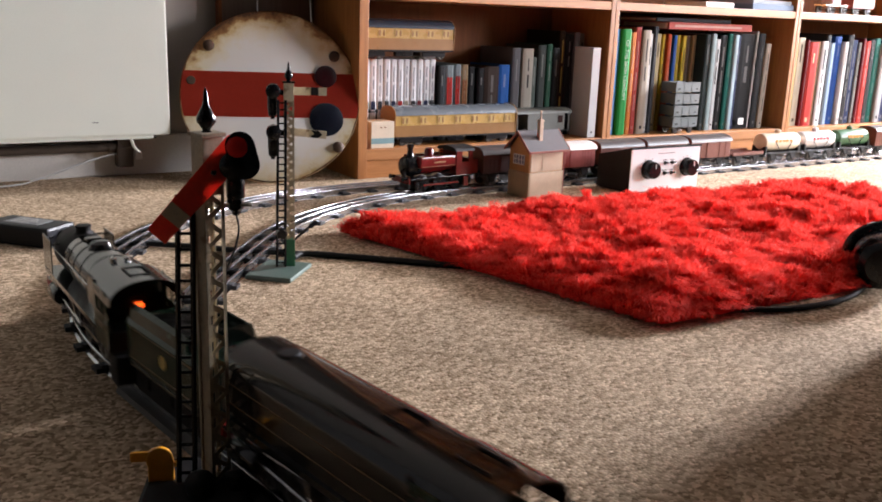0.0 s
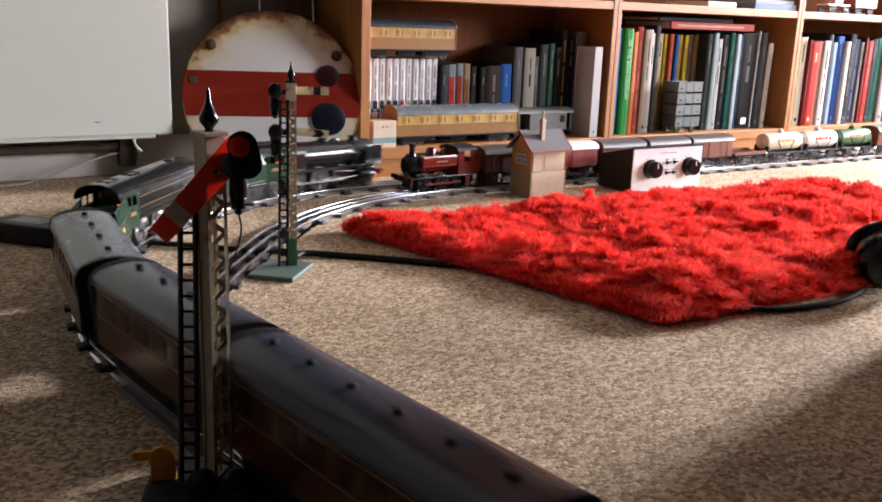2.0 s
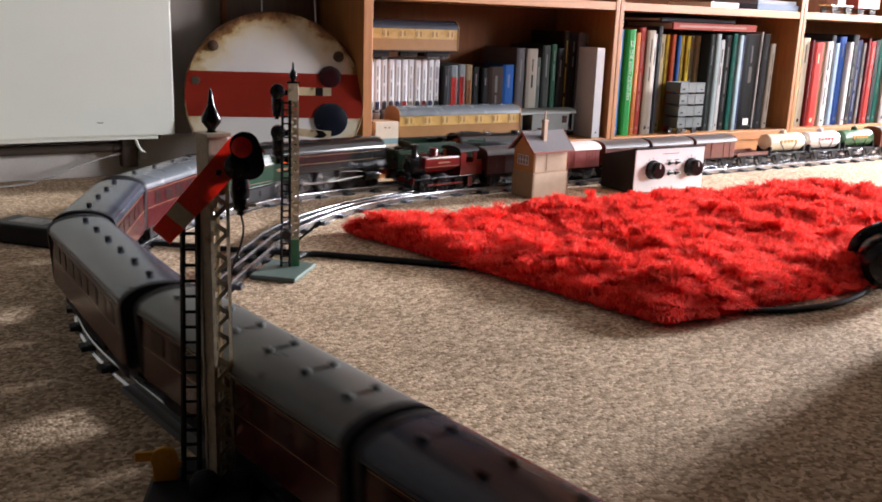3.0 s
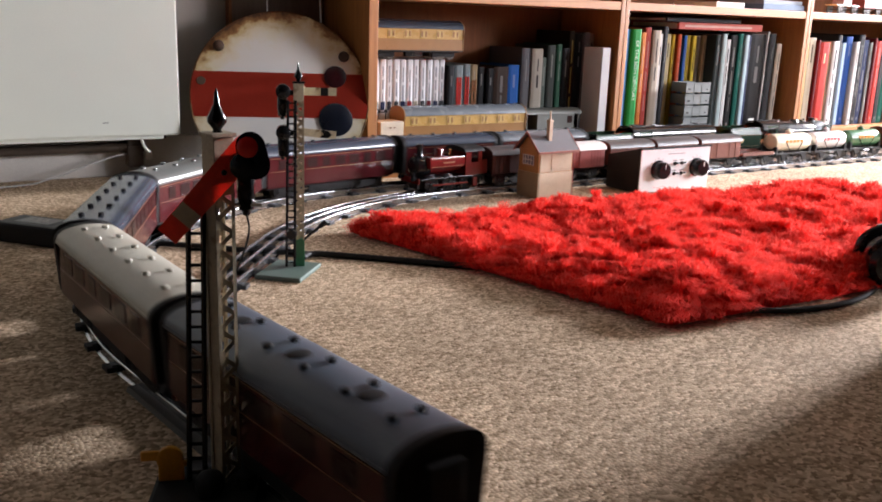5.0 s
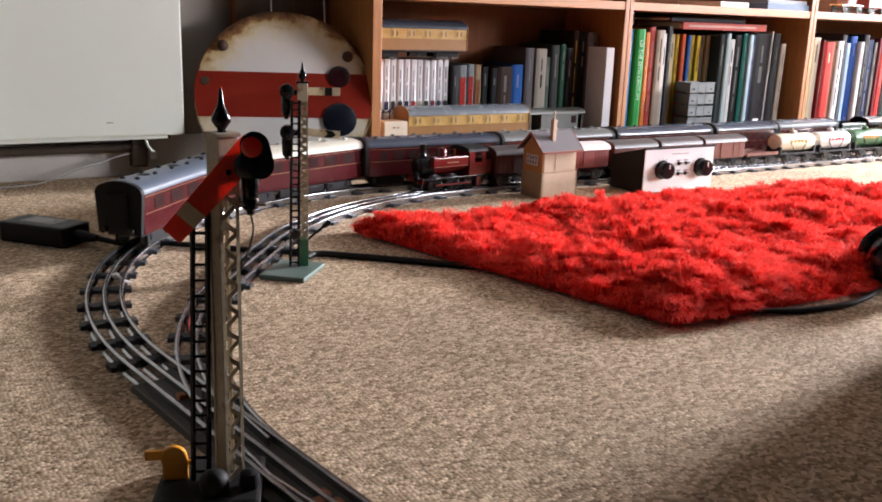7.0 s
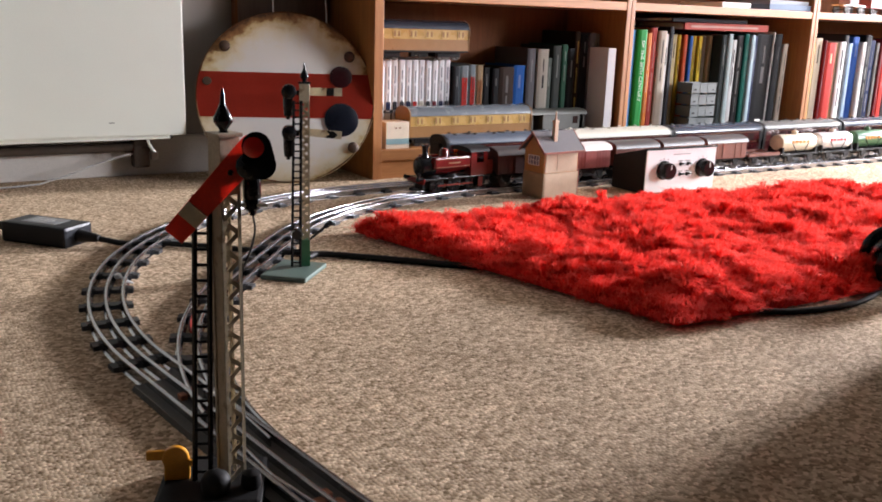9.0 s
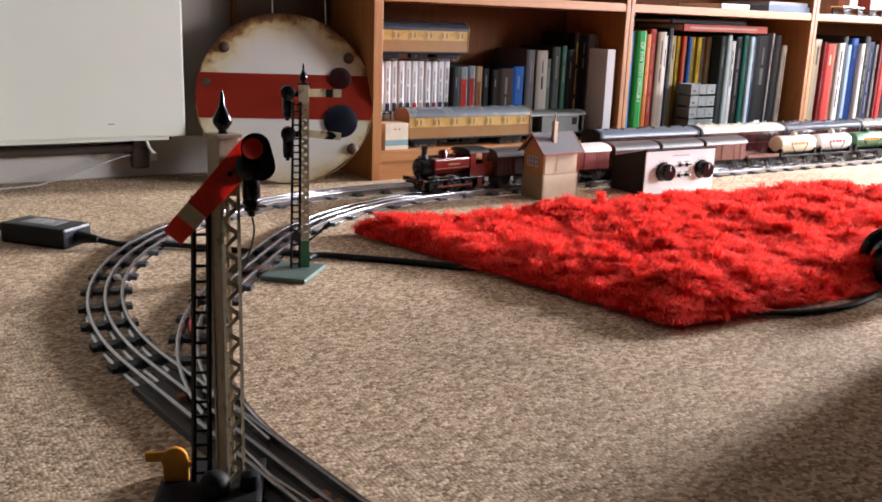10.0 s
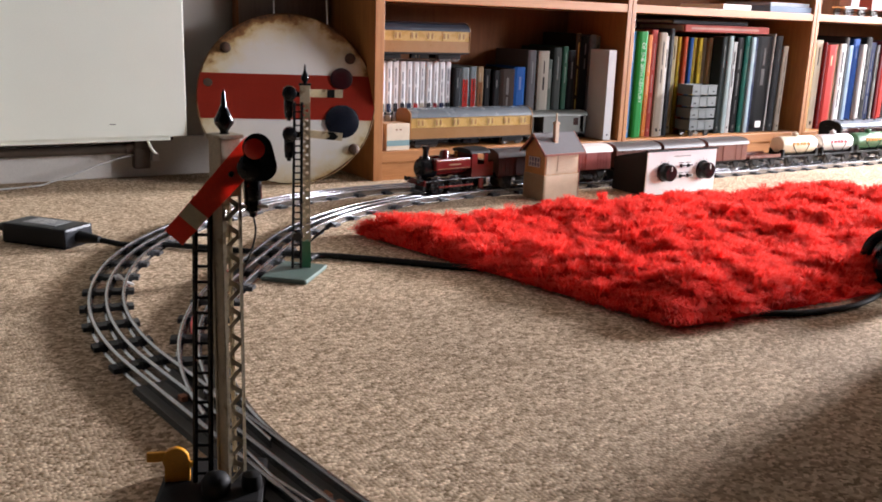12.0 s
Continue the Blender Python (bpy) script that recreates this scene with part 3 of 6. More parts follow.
def leaning_board():
    """Dark board on the wall behind the disc."""
    t = thing("wooden_board", "dark stained wooden board standing behind the disc", "board")
    part("panel", boxed(0.612, 0.806, 1.772, 1.788, 0.0, 0.70, 0.002), wood_material("dark_stained_wood", (0.13, 0.085, 0.06), (0.08, 0.05, 0.035), (14, 14, 1)), t)
    part("edge_batten", boxed(0.606, 0.612, 1.768, 1.790, 0.0, 0.70, 0.001), BACKP, t)


leaning_board()


# ---- signals ----
def lattice_post(t, w, z0, z1, bays, turn=0.0):
    """Four corner angles, a closed side, and zigzag lacing on the front and back; turned on its foot."""
    q = w / 2
    about = pose(0, 0, 0, 0, 0, turn)
    for sx in (-1, 1):
        for sy in (-1, 1):
            bm = bmesh.new()
            x, y = sx * q, sy * q
            box(bm, min(x, x - sx * 0.0022), max(x, x - sx * 0.0022), min(y, y - sy * 0.0007), max(y, y - sy * 0.0007), z0, z1)
            box(bm, min(x, x - sx * 0.0007), max(x, x - sx * 0.0007), min(y, y - sy * 0.0022), max(y, y - sy * 0.0022), z0, z1)
            part("post_angle", bm, LATTICE, t).matrix_basis = about
    part("side_plate", boxed(-q + 0.0008, -q + 0.0013, -q + 0.001, q - 0.001, z0, z1), LATTICE, t).matrix_basis = about
    d = (z1 - z0) / bays
    ln = math.hypot(w - 0.002, d / 2)
    bm = bmesh.new()
    box(bm, -ln / 2, ln / 2, -0.0003, 0.0003, -0.0015, 0.0015)
    me = bpy.data.meshes.new("lacing_bar")
    bm.to_mesh(me)
    bm.free()
    me.materials.append(LATTICE)
    tilt = math.degrees(math.atan2(d / 2, w - 0.002))
    for face in (-1, 1):
        for i in range(2 * bays):
            o = new("lacing_bar", me)
            o.parent = t
            o.matrix_basis = about @ pose(0, face * (q - 0.0012), z0 + d * (i + 0.5) / 2, 0, tilt if i % 2 else -tilt, 0)


def ladder(t, xt, xb, wide, y, z0, z1, n):
    """Ladder whose outer rail splays from xt at the top to xb at the foot."""
    for k in (0, 1):
        bm = bmesh.new()
        rod(bm, (xb + k * wide * 1.15, y, z0), (xt + k * wide, y, z1), 0.0019, 6)
        part("ladder_rail", bm, BLACK, t)
    for i in range(n):
        u = (i + 0.6) / n
        z = z0 + (z1 - z0) * u
        x = xb + (xt - xb) * u
        bm = bmesh.new()
        rod(bm, (x, y, z), (x + wide * (1.15 - 0.15 * u), y, z), 0.0011, 6)
        part("ladder_rung", bm, BLACK, t)


def finial(t, z, s):
    bm = bmesh.new()
    lathe(bm, [(0.0042 * s, z), (0.0030 * s, z + 0.001 * s), (0.0034 * s, z + 0.0025 * s), (0.0072 * s, z + 0.0075 * s), (0.0075 * s, z + 0.0105 * s),
               (0.0050 * s, z + 0.0155 * s), (0.0024 * s, z + 0.021 * s), (0.0015 * s, z + 0.030 * s), (0.0003, z + 0.033 * s)], None, 18)
    part("finial", bm, BLACK, t, "glossy black ball and spike finial", smooth=True)


def lamp_body(parent, x, y, z, s=1.0):
    bm = bmesh.new()
    lathe(bm, [(0.0085 * s, -0.004), (0.0105 * s, -0.002), (0.0105 * s, 0.012), (0.006 * s, 0.015)], pose(x, y, z, 90, 0, 0), 16)
    lathe(bm, [(0.0045 * s, 0), (0.007 * s, 0.003 * s), (0.007 * s, 0.022 * s), (0.0062 * s, 0.023 * s), (0.0066 * s, 0.024 * s), (0.0058 * s, 0.031 * s), (0.003 * s, 0.033 * s), (0.0028 * s, 0.036 * s)], pose(x - 0.001, y + 0.006, z - 0.004, 180, 0, 0), 14)
    part("lamp", bm, BLACK, parent, "black lamp housing", smooth=True)


def home_signal():
    """Single red arm signal on a square lattice post."""
    m = pose(0.1755, 0.5375, 0.0, 0, 0, -25)
    t = thing("home_signal", "lattice-post toy semaphore signal with lowered red arm", "signal", m)
    part("base", boxed(-0.046, 0.022, -0.034, 0.030, 0.0, 0.011, 0.003), BLACKMATT, t, "black base plate")
    bm = bmesh.new()
    lathe(bm, [(0.008, 0.011), (0.0095, 0.014), (0.0095, 0.020), (0.007, 0.024), (0.002, 0.026)], Matrix.Translation((-0.008, -0.020, 0)), 14)
    part("terminal", bm, BLACKMATT, t, smooth=True)
    bm = bmesh.new()
    lathe(bm, [(0.006, 0.011), (0.007, 0.014), (0.006, 0.021), (0.002, 0.023)], Matrix.Translation((0.014, -0.014, 0)), 14)
    part("terminal", bm, BLACKMATT, t, smooth=True)
    lattice_post(t, 0.0138, 0.011, 0.205, 11, 38)
    part("post_head", boxed(-0.0070, 0.0070, -0.0070, 0.0070, 0.203, 0.2385, 0.0006), LATTICE, t).matrix_basis = pose(0, 0, 0, 0, 0, 38)
    part("cap", boxed(-0.0084, 0.0084, -0.0084, 0.0084, 0.2385, 0.2410, 0.0005), LATTICE, t).matrix_basis = pose(0, 0, 0, 0, 0, 38)
    finial(t, 0.241, 0.80)
    ladder(t, -0.0178, -0.0235, 0.0088, -0.004, 0.011, 0.203, 19)
    arm = new("arm")
    arm.parent = t
    arm.matrix_basis = pose(0.0185, -0.0125, 0.2335, 0, -48.5, 0)
    bm = bmesh.new()
    r = 0.0085
    pts = [(-0.073, -0.0068), (-0.073, 0.0068), (0.0, r)]
    pts += [(r * math.cos(radians(a)), r * math.sin(radians(a))) for a in range(70, -91, -20)]
    a = [bm.verts.new((x, -0.0006, z)) for x, z in pts]
    bm.faces.new(a)
    bmesh.ops.solidify(bm, geom=bm.faces[:], thickness=0.0012)
    bmesh.ops.recalc_face_normals(bm, faces=bm.faces[:])
    part("blade", bm, ARMRED, arm, "red blade")
    part("stripe", boxed(-0.060, -0.0500, -0.0016, 0.0016, -0.0069, 0.0069), CREAM, arm, "cream stripe")
    bm = bmesh.new()
    ends = [(0.0026, -0.0010, 0.0088), (-0.0040, -0.0102, 0.0090)]
    ax = math.atan2(ends[1][1] - ends[0][1], ends[1][0] - ends[0][0])
    rim = [(ends[0][0] + ends[0][2] * math.cos(ax + radians(a)), ends[0][1] + ends[0][2] * math.sin(ax + radians(a))) for a in range(90, 271, 15)]
    rim += [(ends[1][0] + ends[1][2] * math.cos(ax + radians(a)), ends[1][1] + ends[1][2] * math.sin(ax + radians(a))) for a in range(-90, 91, 15)]
    bm.faces.new([bm.verts.new((x, -0.0030, z)) for x, z in rim])
    bmesh.ops.solidify(bm, geom=bm.faces[:], thickness=0.0018)
    bmesh.ops.recalc_face_normals(bm, faces=bm.faces[:])
    part("spectacle", bm, BLACK, arm, "black oval spectacle plate")
    bm = bmesh.new()
    lathe(bm, [(0.0062, -0.001), (0.0062, 0.0026), (0.0035, 0.0042)], pose(0.0012, -0.0022, 0.0, 90, 0, 0), 24)
    part("lens", bm, LENSRED, arm, "red lens", smooth=True)
    bm = bmesh.new()
    lathe(bm, [(0.0018, 0.0), (0.0018, 0.0015), (0.001, 0.002)], pose(-0.020, -0.0006, 0, 90, 0, 0), 10)
    part("rivet", bm, BLACK, arm)
    lamp_body(t, 0.0170, -0.002, 0.2225, 0.82)
    bm = bmesh.new()
    rod(bm, (0.004, 0.001, 0.196), (0.026, 0.001, 0.196), 0.0011, 6)
    part("bracket", bm, LATTICE, t)
    bm = bmesh.new()
    tube(bm, [(0.0160, 0.004, 0.190), (0.0175, 0.004, 0.180), (0.0150, 0.006, 0.168), (0.0090, 0.008, 0.152)], 0.0007, 6)
    part("wire", bm, RUBBER, t, smooth=True)


home_signal()


def bracket_signal():
    """Two cream arms, seen from behind, on a tall slim lattice post."""
    m = pose(0.4365, 1.028, 0.0, 0, 0, -22)
    t = thing("bracket_signal", "tall toy signal with two cream arms and green base", "signal", m)
    part("base", boxed(-0.0290, 0.0290, -0.0395, 0.0395, 0.0, 0.006, 0.002), GREENBASE, t, "green base plate").matrix_basis = pose(-0.0132, -0.0167, 0, 0, 0, -21)
    part("post_foot", boxed(-0.0065, 0.0065, -0.0065, 0.0065, 0.006, 0.040, 0.0005), GREENPOST, t, "dark green post foot")
    lattice_post(t, 0.0125, 0.040, 0.212, 16)
    part("post_head", boxed(-0.0062, 0.0062, -0.0062, 0.0062, 0.210, 0.232, 0.0005), CREAM, t)
    part("cap", boxed(-0.0075, 0.0075, -0.0075, 0.0075, 0.232, 0.2338, 0.0004), BLACK, t)
    finial(t, 0.2338, 0.70)
    ladder(t, -0.0125, -0.0160, 0.0088, -0.007, 0.006, 0.212, 25)
    for z, dip in ((0.2215, 0), (0.1725, 5)):
        arm = new("arm")
        arm.parent = t
        arm.matrix_basis = pose(0.0, 0.011, z, 0, dip, 0)
        bm = bmesh.new()
        box(bm, -0.006, 0.046, -0.0006, 0.0006, -0.0048, 0.0048)
        part("blade", bm, CREAM, arm, "cream back of the blade")
        if dip:
            bm = bmesh.new()
            a = [bm.verts.new((x, -0.0012, zz)) for x, zz in ((0.026, -0.0047), (0.031, 0.0), (0.026, 0.0047), (0.036, 0.0047), (0.041, 0.0), (0.036, -0.0047))]
            bm.faces.new(a)
            bmesh.ops.solidify(bm, geom=bm.faces[:], thickness=0.0005)
            part("chevron", bm, BLACKMATT, arm, "black chevron")
        else:
            part("stripe", boxed(0.027, 0.036, -0.0013, 0.0013, -0.0048, 0.0048), BLACKMATT, arm, "black stripe")
        lamp_body(t, -0.0185, -0.002, z + 0.001, 0.84)
        part("lamp_bracket", boxed(-0.018, -0.005, -0.001, 0.001, z - 0.004, z + 0.002), BLACK, t)
    bm = bmesh.new()
    lathe(bm, [(0.006, -0.003), (0.0075, 0), (0.006, 0.006)], pose(-0.010, -0.017, 0.050, 90, 0, 0), 14)
    part("crank", bm, BLACK, t, smooth=True)
    bm = bmesh.new()
    rod(bm, (0.006, -0.004, 0.040), (0.030, 0.004, 0.058), 0.0018, 8)
    rod(bm, (0.025, 0.002, 0.054), (0.033, 0.005, 0.060), 0.0032, 8)
    part("lever", bm, BLACK, t, "black hand lever", smooth=True)


bracket_signal()


def yellow_lever():
    t = thing("point_lever", "small yellow plastic lever beside the black signal base", "lever", pose(0.1365, 0.553, 0.0, 0, 0, -20))
    bm = bmesh.new()
    lathe(bm, [(0.0078, -0.0022), (0.0085, -0.0015), (0.0085, 0.0015), (0.0078, 0.0022)], pose(0.006, 0, 0.0265, 90, 0, 0), 24)
    part("handle", bm, YELLOW, t, smooth=True)
    part("paddle", boxed(-0.0125, 0.002, -0.0015, 0.0015, 0.0255, 0.0325, 0.0014), YELLOW, t, "rounded thumb paddle")
    part("stem", boxed(-0.0015, 0.0150, -0.0020, 0.0020, 0.0110, 0.0265, 0.0010), YELLOW, t, "broad yellow stem")
    part("pivot_post", boxed(0.0050, 0.0110, -0.0016, 0.0016, 0.0, 0.0112), BLACKMATT, t, "black pivot post")
    part("lug", boxed(0.0148, 0.0200, -0.0013, 0.0013, 0.0205, 0.0245, 0.0008), YELLOW, t)


yellow_lever()


# ---- rolling stock: x forward, z from the top of the rails ----
MAROON = mat("maroon_lake", (0.060, 0.007, 0.009), 0.2, vary=0.12, scale=50, coat=0.15)
PANRED = mat("crimson_enamel", (0.120, 0.0095, 0.0085), 0.2, vary=0.1, scale=50, coat=0.4)
LOCOBLACK = mat("loco_black", (0.011, 0.012, 0.012), 0.16, vary=0.3, scale=50, spec=0.5, coat=0.35)
LOCOGREEN = mat("loco_green", (0.014, 0.036, 0.021), 0.25, vary=0.15, scale=50, spec=0.35, coat=0.1)
GOLD = mat("gold_line", (0.20, 0.10, 0.035), 0.4, vary=0.1)
CRESTY = mat("yellow_crest", (0.75, 0.55, 0.18), 0.4, vary=0.2, scale=200)
WHEELM = mat("wheel_steel", (0.10, 0.095, 0.09), 0.35, 0.7, vary=0.2)
BRIGHT = mat("bright_rod_steel", (0.6, 0.6, 0.6), 0.25, 1.0)
COAL = mat("coal", (0.008, 0.008, 0.008), 0.6, vary=0.5, scale=200, bump=0.8, fine=250, spec=0.15)
WINDOWM = mat("coach_window", (0.030, 0.014, 0.013), 0.22, vary=0.3, scale=60, spec=0.2)
BEAMRED = mat("buffer_beam_red", (0.45, 0.03, 0.02), 0.35)
ROOFS = {
    "slate": mat("slate_grey_roof", (0.105, 0.118, 0.128), 0.26, vary=0.12, scale=30),
    "grey": mat("mid_grey_roof", (0.045, 0.055, 0.075), 0.22, vary=0.15, scale=30),
    "olive": mat("olive_grey_roof", (0.125, 0.13, 0.12), 0.30, vary=0.15, scale=30),
    "cream": mat("cream_white_roof", (0.50, 0.475, 0.39), 0.42, vary=0.12, scale=40),
    "blue": mat("blue_grey_roof", (0.095, 0.115, 0.145), 0.34, vary=0.15, scale=30),
    "dark": mat("dark_grey_roof", (0.085, 0.075, 0.072), 0.38, vary=0.2, scale=40),
    "white": mat("white_roof", (0.66, 0.60, 0.56), 0.45, vary=0.1),
}


def wheel_mesh(r, material):
    """A flanged tin wheel, axis along z, six spokes pressed in relief; shared between alike wheels."""
    key = (round(r, 5), material.name)
    if key not in WHEEL_MESHES:
        bm = bmesh.new()
        prof = [(r * 1.10, -0.0030, 0), (r * 1.10, -0.0018, 0), (r, -0.0012, 0), (r, 0.0018, 0), (r * 0.84, 0.0020, 0), (r * 0.80, 0.0002, 1), (r * 0.28, 0.0002, 1), (r * 0.24, 0.0022, 0), (0.0006, 0.0024, 0)]
        rings = [[bm.verts.new((q * math.cos(math.pi * i / 12), q * math.sin(math.pi * i / 12), z + (0.0014 if sp and i % 4 < 2 else 0.0))) for i in range(24)] for q, z, sp in prof]
        for a, b in zip(rings, rings[1:]):
            for i in range(24):
                bm.faces.new((a[i], a[(i + 1) % 24], b[(i + 1) % 24], b[i]))
        bm.faces.new(rings[0][::-1])
        bm.faces.new(rings[-1])
        me = bpy.data.meshes.new("wheel")
        bm.to_mesh(me)
        bm.free()
        me.materials.append(material)
        WHEEL_MESHES[key] = me
    return WHEEL_MESHES[key]


WHEEL_MESHES = {}
WHEELS = []


def wheelset(parent, x, r, moving, gauge=0.0175, material=None):
    bm = bmesh.new()
    rod(bm, (0, -gauge, 0), (0, gauge, 0), 0.0014, 6)
    o = part("wheelset", bm, material or WHEELM, parent)
    for f in (-1, 1):
        w = new("wheel", wheel_mesh(r, material or WHEELM))
        w.parent = o
        w.matrix_basis = pose(0, f * gauge, 0, -90 * f, 0, 0)
    o.matrix_basis = pose(x, 0, r)
    if moving:
        WHEELS.append((o, x, r))
    return o


def buffers(parent, x, f, y=0.019, z=0.027):
    for sy in (-1, 1):
        bm = bmesh.new()
        m = Matrix.Translation((x, sy * y, z)) @ pose(0, 0, 0, 0, 90 * f, 0)
        lathe(bm, [(0.0028, -0.001), (0.0028, 0.004), (0.0016, 0.0045), (0.0016, 0.007), (0.0045, 0.0075), (0.0042, 0.009)], m, 12)
        part("buffer", bm, BLACK, parent, smooth=True)


def arch(hw, z0, z1, n=18):
    return [(hw * math.cos(math.pi * i / n), z0 + (z1 - z0) * math.sin(math.pi * i / n) ** 0.8) for i in range(n + 1)]


def coach(name, length, roof, label, group, moving=True, side=None, vents=2, windows=8):
    side = side or MAROON
    t = thing(name, label, "railway coach", None, group)
    hl, hw = length / 2, 0.0305
    bm = bmesh.new()
    box(bm, -hl, hl, -hw, hw, 0.020, 0.0745, 0.0012)
    part("body", bm, side, t)
    bm = bmesh.new()
    prism(bm, [(y, z) for y, z in arch(hw + 0.0014, 0.0735, 0.0880)], -hl - 0.001, hl + 0.001)
    part("roof", bm, ROOFS[roof], t, roof + " curved tin roof", smooth=True)
    for f in (-1, 1):
        bm = bmesh.new()
        x = f * (hl + 0.001)
        prism(bm, [(-hw + 0.001, 0.022)] + [(y, z) for y, z in arch(hw + 0.0024, 0.0715, 0.0890)][::-1] + [(hw - 0.001, 0.022)], min(x, x + f * 0.0070), max(x, x + f * 0.0070))
        part("end_panel", bm, BLACKMATT, t, "black coach end")
        bm = bmesh.new()
        x = f * (hl + 0.0080)
        box(bm, min(x, x + f * 0.0050), max(x, x + f * 0.0050), -0.013, 0.013, 0.020, 0.074, 0.002)
        part("gangway", bm, BLACKMATT, t, "black corridor connection")
        buffers(t, f * (hl + 0.007), f)
    for sy in (-1, 1):
        y = sy * hw
        n = windows
        w = (length - 0.03) / n
        for i in range(n):
            x = -hl + 0.015 + w * (i + 0.5)
            k = 0.36 if i % 3 else 0.24
            bm = bmesh.new()
            box(bm, x - w * k, x + w * k, min(y - sy * 0.001, y + sy * 0.0006), max(y - sy * 0.001, y + sy * 0.0006), 0.050, 0.0655)
            part("window", bm, WINDOWM, t)
        for z in (0.0465, 0.0685):
            bm = bmesh.new()
            box(bm, -hl + 0.004, hl - 0.004, min(y, y + sy * 0.0004), max(y, y + sy * 0.0004), z, z + 0.0006)
            part("lining", bm, GOLD, t, "gold lining")
    part("underframe", boxed(-hl + 0.003, hl - 0.003, -0.024, 0.024, 0.0165, 0.020), BLACKMATT, t)
    for sy in (-1, 1):
        y0, y1 = sorted((sy * (hw + 0.0010), sy * (hw + 0.0022)))
        part("gutter", boxed(-hl - 0.001, hl + 0.001, y0, y1, 0.0722, 0.0742), ROOFS[roof], t, "thin rolled gutter along the eaves")
        part("truss", boxed(-hl * 0.36, hl * 0.36, sy * 0.022 - 0.003, sy * 0.022 + 0.003, 0.004, 0.017, 0.001), BLACKMATT, t)
    for f in (-1, 1):
        bx = f * (hl - 0.048)
        bm = bmesh.new()
        for sy in (-1, 1):
            box(bm, bx - 0.030, bx + 0.030, sy * 0.0225 - 0.001, sy * 0.0225 + 0.001, 0.0025, 0.0165, 0.0005)
            for k in (-0.019, 0.019):
                box(bm, bx + k - 0.004, bx + k + 0.004, sy * 0.0235 - 0.0015, sy * 0.0235 + 0.0015, 0.008, 0.016, 0.0005)
        box(bm, bx - 0.028, bx + 0.028, -0.014, 0.014, 0.0145, 0.0170)
        part("bogie", bm, BLACKMATT, t)
        for k in (-0.019, 0.019):
            wheelset(t, bx + k, 0.0120, moving)
    rows = [0.0] if vents == 1 else [-0.010, 0.010]
    for y in rows:
        n = max(3, int(length / 0.042))
        for i in range(n):
            x = -hl + length * (i + 0.5) / n
            z = 0.0735 + 0.0145 * (1 - (y / hw) ** 2) ** 0.4
            bm = bmesh.new()
            lathe(bm, [(0.0030, -0.003), (0.0030, 0.0012), (0.0034, 0.0014), (0.0030, 0.0030), (0.0010, 0.0034)], Matrix.Translation((x, y, z)), 10)
            part("roof_vent", bm, BLACKMATT if roof in ("slate", "grey", "blue") else ROOFS[roof], t, smooth=True)
    if vents == 3:
        for i in range(3):
            x = -hl + length * (i + 0.7) / 3.4
            bm = bmesh.new()
            lathe(bm, [(0.0085, -0.004), (0.0085, 0.0004), (0.0075, 0.0009), (0.001, 0.0010)], Matrix.Translation((x, 0, 0.0877)), 18)
            part("lamp_cover", bm, BLACKMATT, t, "dark round lamp cover", smooth=True)
    return t


